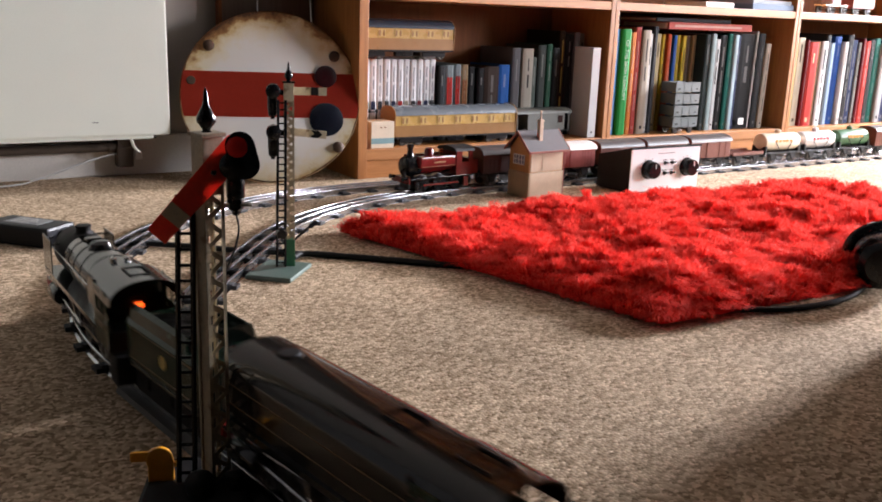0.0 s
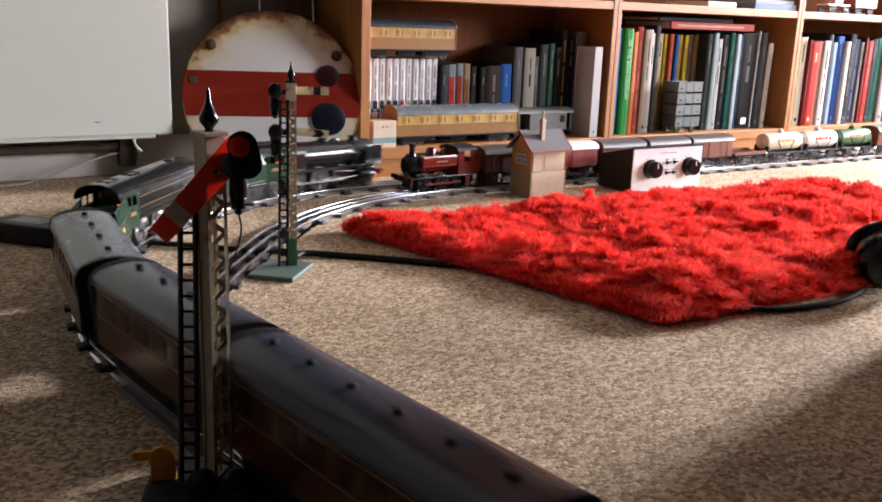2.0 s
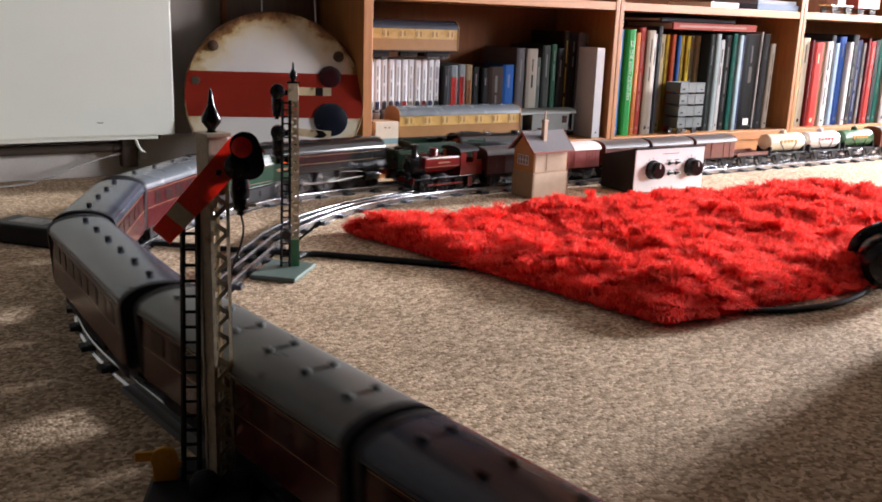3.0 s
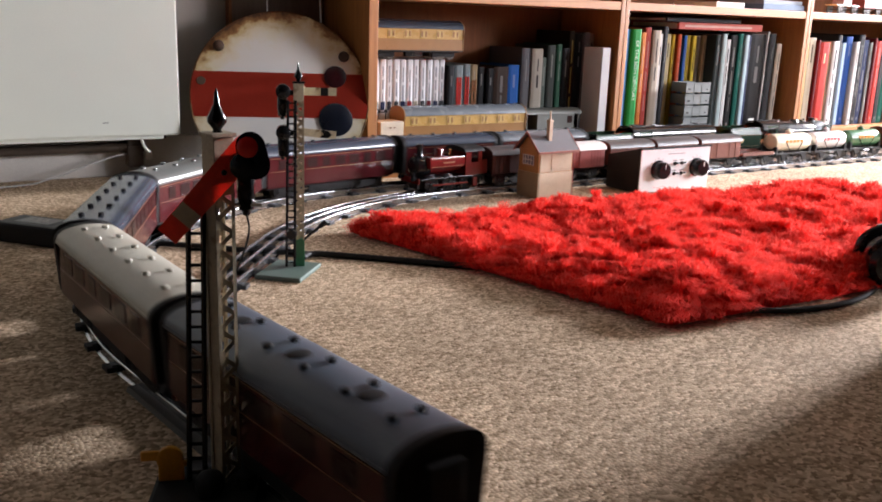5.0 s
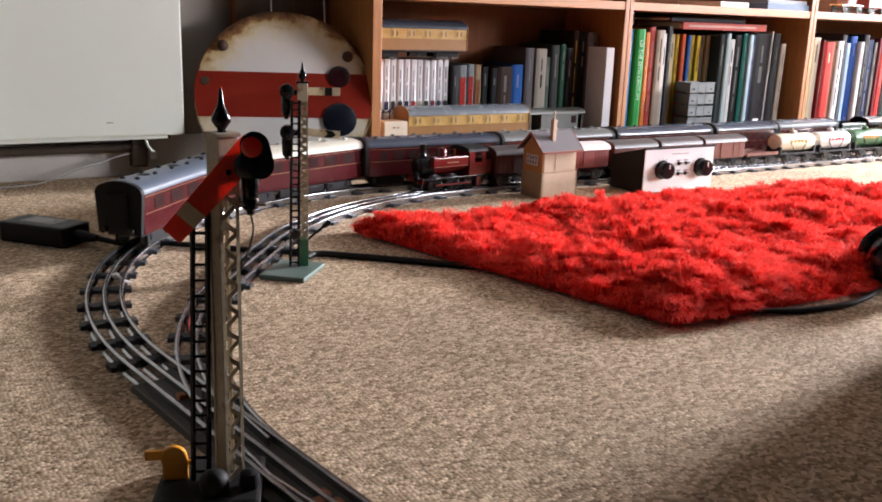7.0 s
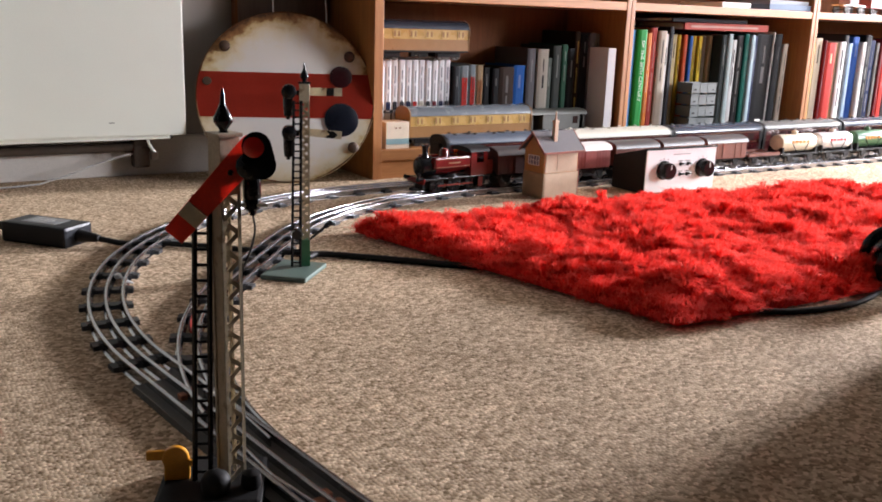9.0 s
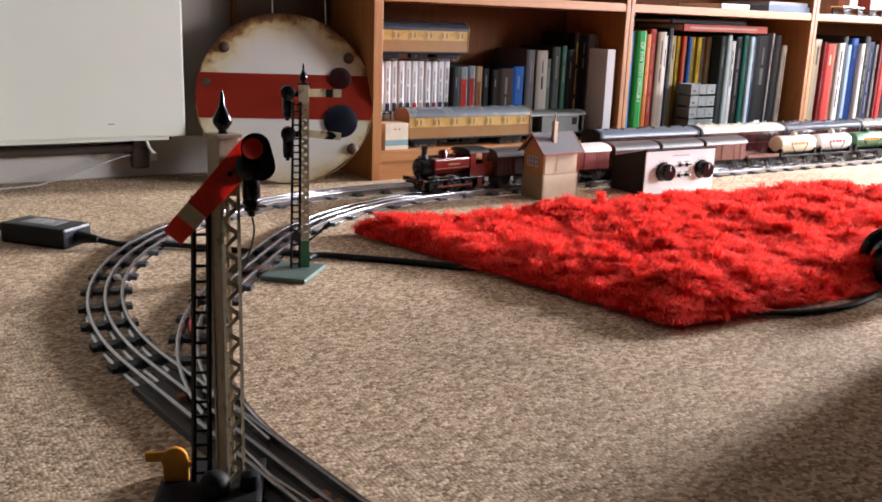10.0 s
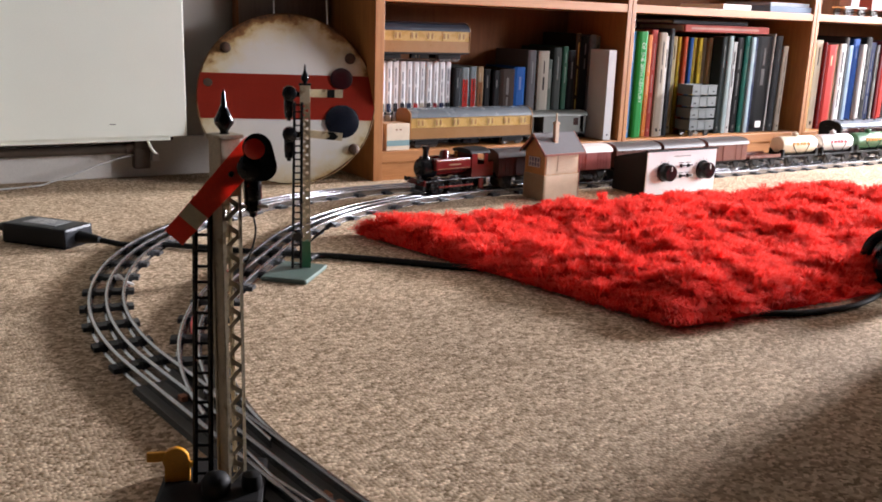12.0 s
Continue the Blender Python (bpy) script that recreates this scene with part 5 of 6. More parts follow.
def pannier_tank(x):
    t = thing("tank_locomotive", "crimson six-wheeled pannier tank engine with black smokebox", "locomotive", None, "parked goods train")
    bm = bmesh.new()
    along = pose(0, 0, 0.046, 0, 90, 0)
    lathe(bm, [(0.0160, -0.03), (0.0160, 0.045)], along, 22)
    part("boiler", bm, PANRED, t, smooth=True)
    bm = bmesh.new()
    lathe(bm, [(0.0180, 0.040), (0.0180, 0.066), (0.0165, 0.068), (0.010, 0.070), (0.002, 0.071)], along, 22)
    part("smokebox", bm, BLACK, t, smooth=True)
    for sy in (-1, 1):
        y0, y1 = sorted((sy * 0.012, sy * 0.0265))
        part("pannier", boxed(-0.030, 0.050, y0, y1, 0.0430, 0.0640, 0.003), PANRED, t, "crimson pannier tank")
        y0, y1 = sorted((sy * 0.0264, sy * 0.0270))
        bm = bmesh.new()
        box(bm, -0.027, 0.047, y0, y1, 0.0600, 0.0606)
        box(bm, -0.027, 0.047, y0, y1, 0.0460, 0.0466)
        part("lining", bm, GOLD, t)
        part("nameplate", boxed(-0.006, 0.020, y0, y1, 0.0520, 0.0545), GOLD, t, "small plain brass bar")
        part("step", boxed(-0.060, -0.050, sy * 0.025 - 0.0015, sy * 0.025 + 0.0015, 0.006, 0.024), PANRED, t)
        part("coupling_rod", boxed(-0.040, 0.040, min(sy * 0.0225, sy * 0.0238), max(sy * 0.0225, sy * 0.0238), 0.0120, 0.0150), PANRED, t)
        bm = bmesh.new()
        y0, y1 = sorted((sy * 0.0270, sy * 0.0258))
        box(bm, -0.069, -0.031, y0, y1, 0.027, 0.050)
        box(bm, -0.069, -0.060, y0, y1, 0.050, 0.070)
        box(bm, -0.044, -0.031, y0, y1, 0.050, 0.070)
        part("cab_side", bm, PANRED, t)
    part("bunker", boxed(-0.084, -0.069, -0.026, 0.026, 0.027, 0.054, 0.002), PANRED, t)
    part("cab_front", boxed(-0.0322, -0.031, -0.0255, 0.0255, 0.027, 0.071), PANRED, t)
    bm = bmesh.new()
    prism(bm, arch(0.0285, 0.0695, 0.0785, 12), -0.073, -0.028)
    part("cab_roof", bm, BLACKMATT, t, smooth=True)
    bm = bmesh.new()
    lathe(bm, [(0.0080, 0.062), (0.0058, 0.066), (0.0050, 0.076), (0.0060, 0.080), (0.0072, 0.083), (0.0072, 0.0845), (0.005, 0.085)], Matrix.Translation((0.054, 0, 0)), 18)
    part("chimney", bm, BLACK, t, smooth=True)
    bm = bmesh.new()
    lathe(bm, [(0.0105, 0.060), (0.0090, 0.064), (0.0092, 0.071), (0.0065, 0.0755), (0.001, 0.0768)], Matrix.Translation((0.012, 0, 0)), 18)
    part("dome", bm, PANRED, t, "polished crimson dome", smooth=True)
    bm = bmesh.new()
    lathe(bm, [(0.0045, 0.060), (0.0035, 0.066), (0.0045, 0.072), (0.002, 0.073)], Matrix.Translation((-0.016, 0, 0)), 12)
    part("safety_valve", bm, BRASS, t, smooth=True)
    part("running_plate", boxed(-0.084, 0.072, -0.0275, 0.0275, 0.0245, 0.0270, 0.0006), BLACK, t)
    part("frames", boxed(-0.078, 0.066, -0.0125, 0.0125, 0.007, 0.0245), BLACKMATT, t)
    part("buffer_beam", boxed(0.0720, 0.0745, -0.0270, 0.0270, 0.018, 0.0285, 0.0006), PANRED, t)
    buffers(t, 0.0745, 1)
    buffers(t, -0.084, -1)
    for k in (-0.040, 0.0, 0.040):
        wheelset(t, k, 0.0150, False, material=BLACK)
    bm = bmesh.new()
    lathe(bm, [(0.003, 0), (0.0038, 0.003), (0.0038, 0.008), (0.002, 0.010)], Matrix.Translation((0.0735, 0.010, 0.028)), 10)
    part("lamp", bm, BLACK, t, smooth=True)
    return on_inner(t, x)


pannier_tank(0.868)
van(0.957, 1.072, mat("sooty_maroon", (0.055, 0.016, 0.013), 0.4, vary=0.2, scale=60), "dark", "dark maroon goods van behind the tank engine")
van(1.128, 1.240, PINKV, "white", "faded maroon planked van with white roof", 12)
van(1.245, 1.371, BROWNV, "dark", "brown goods van with grey roof", 12)
van(1.375, 1.501, BROWNV, "dark", "brown goods van with grey roof", 12)
van(1.505, 1.640, BROWNV, "dark", "red-brown goods van with sliding door", 6)
flat_truck(1.644, 1.756)
tank_wagon(1.758, 1.896, TANKCREAM, ORANGE, "cream cylindrical tank wagon with orange marks")
tank_wagon(1.900, 2.032, TANKSILVER, MARKRED, "silver-white cylindrical tank wagon with red marks")
tank_wagon(2.036, 2.172, TANKGREEN, ORANGE, "green cylindrical tank wagon with orange marks")
van(2.178, 2.300, BROWNV, "dark", "grey-roofed van at the end of the goods train")


# ---- signal cabin, control box, power brick, cables ----
CABIN = mat("ochre_cabin", (0.42, 0.20, 0.065), 0.5, vary=0.12, scale=60)
CABBUFF = mat("buff_cabin", (0.46, 0.34, 0.23), 0.55, vary=0.12, scale=60)
CABDARK = mat("khaki_cabin", (0.33, 0.24, 0.14), 0.55, vary=0.15, scale=60)
CABROOF = mat("grey_cabin_roof", (0.085, 0.075, 0.078), 0.55, vary=0.15, scale=80)
CABEDGE = mat("red_brown_bargeboard", (0.24, 0.07, 0.045), 0.45)


def signal_cabin():
    m = pose(1.012, 1.288, 0.0, 0, 0, 4)
    t = thing("signal_cabin", "toy signal cabin of ochre and buff tinplate, grey roof", "toy building", m)
    w, d = 0.083, 0.054
    part("base", boxed(-0.0012, w + 0.0012, -0.002, d + 0.0012, 0.0, 0.047, 0.0008), CABDARK, t, "khaki lower storey")
    part("upper_storey", boxed(0, w, 0, d, 0.047, 0.088, 0.0006), CABIN, t, "ochre upper storey")
    part("front_panel", boxed(0.003, w - 0.003, -0.0016, 0.0, 0.0485, 0.087), CABBUFF, t, "buff front panel")
    part("lower_front", boxed(0.002, w - 0.002, -0.0026, -0.002, 0.001, 0.046), CABBUFF, t, "buff lower panel")
    for i in range(11):
        z = 0.052 + 0.003 * i
        part("weatherboard", boxed(0.030, w - 0.006, -0.0026, -0.0016, z, z + 0.0020), CABBUFF, t)
    for x0 in (-0.0002, w - 0.0010):
        bm = bmesh.new()
        prism(bm, [(0, 0.0880), (d / 2, 0.1175), (d, 0.0880)], x0, x0 + 0.0012)
        part("gable", bm, CABIN, t, "ochre gable")
    for sy in (0, 1):
        bm = bmesh.new()
        y0, y1 = (-0.008, d / 2 + 0.0006) if sy == 0 else (d + 0.008, d / 2 - 0.0006)
        prism(bm, [(y0, 0.0850), (y1, 0.1195), (y1, 0.1215), (y0, 0.0868)], -0.007, w + 0.009)
        part("roof_slope", bm, CABROOF, t, "grey roof slope")
        for x0 in (-0.0085, w + 0.009):
            bm = bmesh.new()
            prism(bm, [(y0, 0.0825), (y1, 0.1170), (y1, 0.1220), (y0, 0.0875)], x0, x0 + 0.0015)
            part("bargeboard", bm, CABEDGE, t, "red-brown bargeboard")
    part("eaves_board", boxed(-0.007, w + 0.009, -0.0095, -0.008, 0.0835, 0.0870), CABEDGE, t)
    # gable window with glazing bars
    win = part("window", boxed(-0.0012, -0.0002, 0.012, 0.042, 0.060, 0.078), mat("lilac_print", (0.17, 0.16, 0.22), 0.35), t, "small printed window")
    for y in (0.012, 0.019, 0.027, 0.0345, 0.0408):
        part("glazing_bar", boxed(-0.0020, -0.0012, y, y + 0.0012, 0.060, 0.078), LABEL, win, "white glazing bar")
    for z in (0.060, 0.0685, 0.0770):
        part("glazing_bar", boxed(-0.0021, -0.0012, 0.012, 0.042, z, z + 0.0012), LABEL, win, "white glazing bar")
    ch = part("chimney", boxed(0.030, 0.038, d / 2 - 0.018, d / 2 - 0.010, 0.100, 0.142, 0.0005), CABBUFF, t, "buff chimney stack")
    part("chimney_cap", boxed(0.0292, 0.0388, d / 2 - 0.0188, d / 2 - 0.0092, 0.138, 0.141), CABBUFF, ch)
    bm = bmesh.new()
    lathe(bm, [(0.0020, 0.142), (0.0014, 0.150), (0.0016, 0.158)], Matrix.Translation((0.034, d / 2 - 0.014, 0)), 10)
    part("chimney_pot", bm, CABBUFF, ch)
    bm = bmesh.new()
    for i in range(7):
        box(bm, w + 0.003, w + 0.014, 0.010, 0.022, 0.006 * i, 0.006 * i + 0.0015)
    box(bm, w + 0.003, w + 0.0045, 0.009, 0.0105, 0, 0.05)
    box(bm, w + 0.012, w + 0.0135, 0.009, 0.0105, 0, 0.05)
    part("stair", bm, PINKV, t, "maroon outside stair")


signal_cabin()


def control_box():
    """White-fronted train controller with two black knobs; black wedge case."""
    m = pose(1.224, 1.248, 0.0, 0, 0, 0)
    t = thing("train_controller", "black train controller with white front and two knobs", "controller", m)
    w, h, d = 0.187, 0.088, 0.092
    bm = bmesh.new()
    prism(bm, [(0.002, 0.002), (0.002, h), (d, h - 0.022), (d, 0.002)], 0.0, w)
    bmesh.ops.bevel(bm, geom=bm.edges[:], offset=0.0012, segments=2, affect="EDGES")
    part("case", bm, BLACKMATT, t, "black sheet metal case")
    part("front_plate", boxed(0.001, w - 0.001, -0.0006, 0.0020, 0.003, h - 0.003, 0.0005), mat("white_front_plate", (0.86, 0.86, 0.86), 0.35, vary=0.03), t, "white front plate")
    part("top_lip", boxed(-0.001, w + 0.001, -0.003, 0.004, h - 0.002, h + 0.0005, 0.0004), BLACKMATT, t)
    for x in (0.046, 0.150):
        k = bmesh.new()
        lathe(k, [(0.0185, 0.0), (0.0185, 0.003), (0.0165, 0.005), (0.0160, 0.018), (0.0145, 0.0205), (0.003, 0.021)], pose(x, -0.0006, 0.046, 90, 0, 0), 28)
        kn = part("knob", k, BLACK, t, "black turning knob", smooth=True)
        part("pointer", boxed(x - 0.0008, x + 0.0008, -0.0222, -0.0214, 0.050, 0.059), LABEL, kn)
        bm = bmesh.new()
        for i in range(11):
            a = radians(-135 + 27 * i)
            box(bm, -0.0004, 0.0004, -0.0012, -0.0007, 0.0205, 0.0230, 0, Matrix.Translation((x, 0, 0.046)) @ Matrix.Rotation(a, 4, "Y"))
        part("dial_mark", bm, BLACKMATT, t)
    for i in range(2):
        for j in range(2):
            bm = bmesh.new()
            z = 0.036 + 0.020 * j
            x = 0.090 + 0.019 * i
            lathe(bm, [(0.004, 0), (0.0038, 0.002), (0.0022, 0.003), (0.0018, 0.009), (0.0024, 0.012)], pose(x, -0.0006, z, 78, 0, 0), 12)
            part("switch", bm, BLACK, t, "small black toggle switch", smooth=True)
            part("switch_mark", boxed(x - 0.006, x + 0.006, -0.0011, -0.0006, z + 0.0055, z + 0.0068), BLACKMATT, t)
    part("title_bar", boxed(0.070, 0.115, -0.0011, -0.0006, 0.0745, 0.0762), mat("grey_print", (0.35, 0.35, 0.36), 0.5), t)


control_box()


def power_brick():
    m = pose(0.176, 1.306, 0.0, 0, 0, -50)
    t = thing("power_adapter", "black mains power adapter lying on the carpet", "power adapter", m)
    part("case", boxed(-0.053, 0.053, -0.027, 0.027, 0.0, 0.028, 0.004), mat("blue_black_plastic", (0.006, 0.007, 0.010), 0.42, vary=0.2, scale=60, spec=0.25), t)
    part("rating_label", boxed(-0.030, 0.026, -0.014, 0.018, 0.0280, 0.0284), mat("grey_label", (0.16, 0.165, 0.17), 0.35), t, "grey rating label")
    for i in range(4):
        part("print_line", boxed(-0.024, 0.006 + 0.004 * (i % 3), 0.011 - 0.006 * i, 0.0125 - 0.006 * i, 0.0284, 0.0287), LABEL, t)
    bm = bmesh.new()
    lathe(bm, [(0.0095, 0), (0.0080, 0.010), (0.0060, 0.030), (0.0045, 0.036)], pose(0.050, 0, 0.013, 0, 90, 0), 12)
    part("cable_boot", bm, RUBBER, t, smooth=True)
    bm = bmesh.new()
    lathe(bm, [(0.0085, 0), (0.0085, 0.018), (0.0050, 0.030)], pose(-0.050, 0, 0.014, 0, -90, 0), 12)
    part("mains_plug", bm, RUBBER, t, smooth=True)


power_brick()


def cables():
    runs = [
        ([(0.214, 1.262, 0.013), (0.236, 1.240, 0.011), (0.262, 1.226, 0.006), (0.300, 1.220, 0.0045), (0.355, 1.176, 0.0045), (0.40, 1.135, 0.0045), (0.455, 1.092, 0.0045), (0.476, 1.076, 0.0045)], 0.0038, "black cable running from the adapter under the rails"),
        ([(0.455, 1.060, 0.006), (0.478, 1.074, 0.0050), (0.527, 1.036, 0.0045), (0.575, 0.992, 0.0045), (0.610, 0.957, 0.0045), (0.650, 0.924, 0.0045), (0.72, 0.87, 0.0045)], 0.0042, "black cable from the signal running under the rug"),
        ([(0.140, 1.350, 0.014), (0.118, 1.378, 0.012), (0.06, 1.42, 0.006), (-0.04, 1.50, 0.0045), (-0.3, 1.55, 0.0045)], 0.0042, "black mains cable on the carpet"),
        ([(0.82, 0.640, 0.006), (0.865, 0.622, 0.0045), (0.93, 0.612, 0.0045), (0.99, 0.618, 0.0045), (1.06, 0.640, 0.006)], 0.0036, "black cable at the edge of the red rug"),
    ]
    for pts, r, label in runs:
        bm = bmesh.new()
        tube(bm, pts, r, 10)
        tagged(part("cable", bm, RUBBER, smooth=True), label, "cable")
    t = thing("feed_clip", "small cream plastic feed clip at the rail's side", "wire clip")
    bm = bmesh.new()
    tube(bm, [(0.2215, 1.0845, 0.0030), (0.2185, 1.0760, 0.0075), (0.2185, 1.0620, 0.0085), (0.2230, 1.0500, 0.0055), (0.2300, 1.0470, 0.0025)], 0.0016, 8)
    part("lead", bm, LABEL, t, smooth=True)
    part("clip", boxed(0.2140, 0.2215, 1.0650, 1.0740, 0.0042, 0.0090, 0.001), LABEL, t)
    for k, c in ((0.0, BEAMRED), (0.004, BLACKMATT)):
        bm = bmesh.new()
        tube(bm, [(0.268 + k, 0.905, 0.006), (0.253 + k, 0.888, 0.008), (0.243, 0.862 + k, 0.010), (0.236, 0.838 + k, 0.008)], 0.0011, 6)
        tagged(part("feed_wire", bm, c, smooth=True), "thin insulated feed wire beside the inner rails", "wire")


cables()


def black_lamp():
    """Glossy black hand lamp at the rug's edge, of which only one end shows."""
    m = pose(1.100, 0.668, 0.0, 0, 0, -30)
    t = thing("railway_lamp", "glossy black round-bodied lamp lying on the rug", "lamp", m)
    bm = bmesh.new()
    lathe(bm, [(0.030, 0.0), (0.034, 0.002), (0.034, 0.012), (0.030, 0.016), (0.030, 0.075), (0.022, 0.082)], pose(0.006, 0.0, 0.036, 90, 0, -20), 28)
    part("body", bm, BLACK, t, smooth=True)
    bm = bmesh.new()
    lathe(bm, [(0.027, 0.0), (0.024, 0.003), (0.004, 0.006)], pose(0.006, -0.0, 0.036, 90, 0, 160), 28)
    part("glass", bm, BLACK, t, smooth=True)
    bm = bmesh.new()
    tube(bm, [(-0.036, -0.010, 0.008), (-0.040, -0.014, 0.034), (-0.036, -0.018, 0.058), (-0.018, -0.020, 0.072), (0.012, -0.020, 0.078), (0.036, -0.012, 0.062)], 0.0065, 12)
    part("handle", bm, BLACK, t, "thick curved black handle", smooth=True)
    # small bright rod shapes the white glint on the handle's top
    bm = bmesh.new()
    rod(bm, (-0.022, -0.020, 0.0765), (-0.008, -0.020, 0.0800), 0.0022, 8)
    part("handle_glint", bm, BRIGHT, t, "bright bar in place of a glint", smooth=True)
    part("foot", boxed(-0.042, 0.040, -0.050, 0.020, 0.0, 0.020, 0.004), BLACKMATT, t)


black_lamp()


# ---- books and models on the shelves ----
INK = {}


def ink(c):
    c = tuple(round(v * 0.68, 3) for v in c)
    if c not in INK:
        INK[c] = mat("printed_cover", c, 0.45, vary=0.1, scale=30, fine=300, spec=0.08)
    return INK[c]


def lettering(text, size, material, parent, m):
    cu = bpy.data.curves.new("lettering", "FONT")
    cu.body, cu.size, cu.extrude = text, size, 0.0001
    cu.align_x, cu.align_y = "LEFT", "CENTER"
    o = new("lettering_source", cu)
    me = bpy.data.meshes.new_from_object(o)
    bpy.data.objects.remove(o)
    me.materials.append(material)
    ob = new("lettering", me)
    ob.parent, ob.matrix_basis = parent, m


BOOKGROUP = "books in the bookcase"
WHITE_INK, DARK_INK, GOLD_INK = (0.75, 0.74, 0.72), (0.02, 0.02, 0.025), (0.55, 0.38, 0.10)
rng = random.Random(11)


def book(x0, x1, y0, z0, h, color, title=None, bars=1, band=None, words="", depth=None, lean=0.0, kind="hardback book", label=""):
    """Cover with rounded spine facing the room, page block, plain bars for its title."""
    w = x1 - x0
    d = depth or min(0.17, h * 0.72)
    d = min(d, ROOM_N - 0.014 - y0)
    m = pose((x0 + x1) / 2, y0, z0, 0, lean, 0)
    name = label or (colour_name(color) + " " + kind + " standing on the shelf")
    t = thing("book", name, "book", m, BOOKGROUP)
    c = ink(color)
    q = w / 2 - 0.0004
    bow = min(0.0022, w * 0.12)
    bm = bmesh.new()
    out = [(-q, d), (-q, 0.002), (-q * 0.55, 0.002 - bow), (q * 0.55, 0.002 - bow), (q, 0.002), (q, d), (q - 0.0016, d), (q - 0.0016, 0.0042), (-q + 0.0016, 0.0042), (-q + 0.0016, d)]
    a = [bm.verts.new((x, y, 0)) for x, y in out]
    b = [bm.verts.new((x, y, h)) for x, y in out]
    k = len(out)
    for i in range(k):
        bm.faces.new((a[i], a[(i + 1) % k], b[(i + 1) % k], b[i]))
    bm.faces.new(a[::-1])
    bm.faces.new(b)
    bmesh.ops.recalc_face_normals(bm, faces=bm.faces[:])
    part("cover", bm, c, t)
    part("page_block", boxed(-q + 0.0017, q - 0.0017, 0.0044, d - 0.003, 0.003, h - 0.003), PAPER, t, "cream page block")
    y = 0.002 - bow
    if band:
        z, hh, bc = band
        part("band", boxed(-q * 0.62, q * 0.62, y - 0.0004, y + 0.001, z * h, (z + hh) * h), ink(bc), t, "coloured spine band")
    tc = title or tuple(0.78 * v + 0.22 * k for v, k in zip(color, WHITE_INK))
    if words:
        lettering(words, min(w * 0.62, 0.013), ink(tc), t, pose(0, y - 0.0006, h * 0.90, 90, 90, 0))
    elif bars:
        zz = h * rng.uniform(0.86, 0.93)
        for i in range(bars):
            ln = h * rng.uniform(0.10, 0.26)
            bw = q * (rng.uniform(0.13, 0.24) if kind == "paperback book" else rng.uniform(0.08, 0.22))
            part("title_bar", boxed(-bw, bw, y - 0.0004, y + 0.0006, zz - ln, zz), ink(tc), t)
            zz -= ln + h * 0.04
            if zz < h * 0.35:
                break
        part("maker_mark", boxed(-q * 0.25, q * 0.25, y - 0.0004, y + 0.0006, h * 0.05, h * 0.05 + w * 0.3), ink(tc), t)
    return t


def colour_name(c):
    r, g, b = c
    if max(c) < 0.06:
        return "black" if b < 0.03 or b < r * 1.6 else "navy blue"
    if min(c) > 0.45:
        return "white"
    if max(c) - min(c) < 0.09:
        return "grey" if max(c) < 0.45 else "cream"
    if r > 0.4 and g > 0.3:
        return "yellow" if b < 0.2 else "cream"
    if r >= g >= b:
        return "orange" if r > 0.4 and g > 0.12 else ("red" if r > 0.25 and g < 0.1 else "brown")
    if r > g:
        return "red"
    if b > g:
        return "blue"
    return "green"


W, CREAMC, BLK, NAVY = (0.74, 0.73, 0.71), (0.62, 0.55, 0.42), (0.014, 0.014, 0.016), (0.018, 0.03, 0.09)
RED, ORG, YEL, BLU, GRN = (0.48, 0.03, 0.02), (0.55, 0.17, 0.03), (0.62, 0.42, 0.03), (0.02, 0.12, 0.42), (0.02, 0.26, 0.05)
GRY, DGRY, TEAL, LBLU, TAN, MAR = (0.40, 0.40, 0.40), (0.038, 0.041, 0.046), (0.02, 0.16, 0.13), (0.35, 0.48, 0.62), (0.36, 0.26, 0.15), (0.16, 0.015, 0.02)
SH = 0.0585


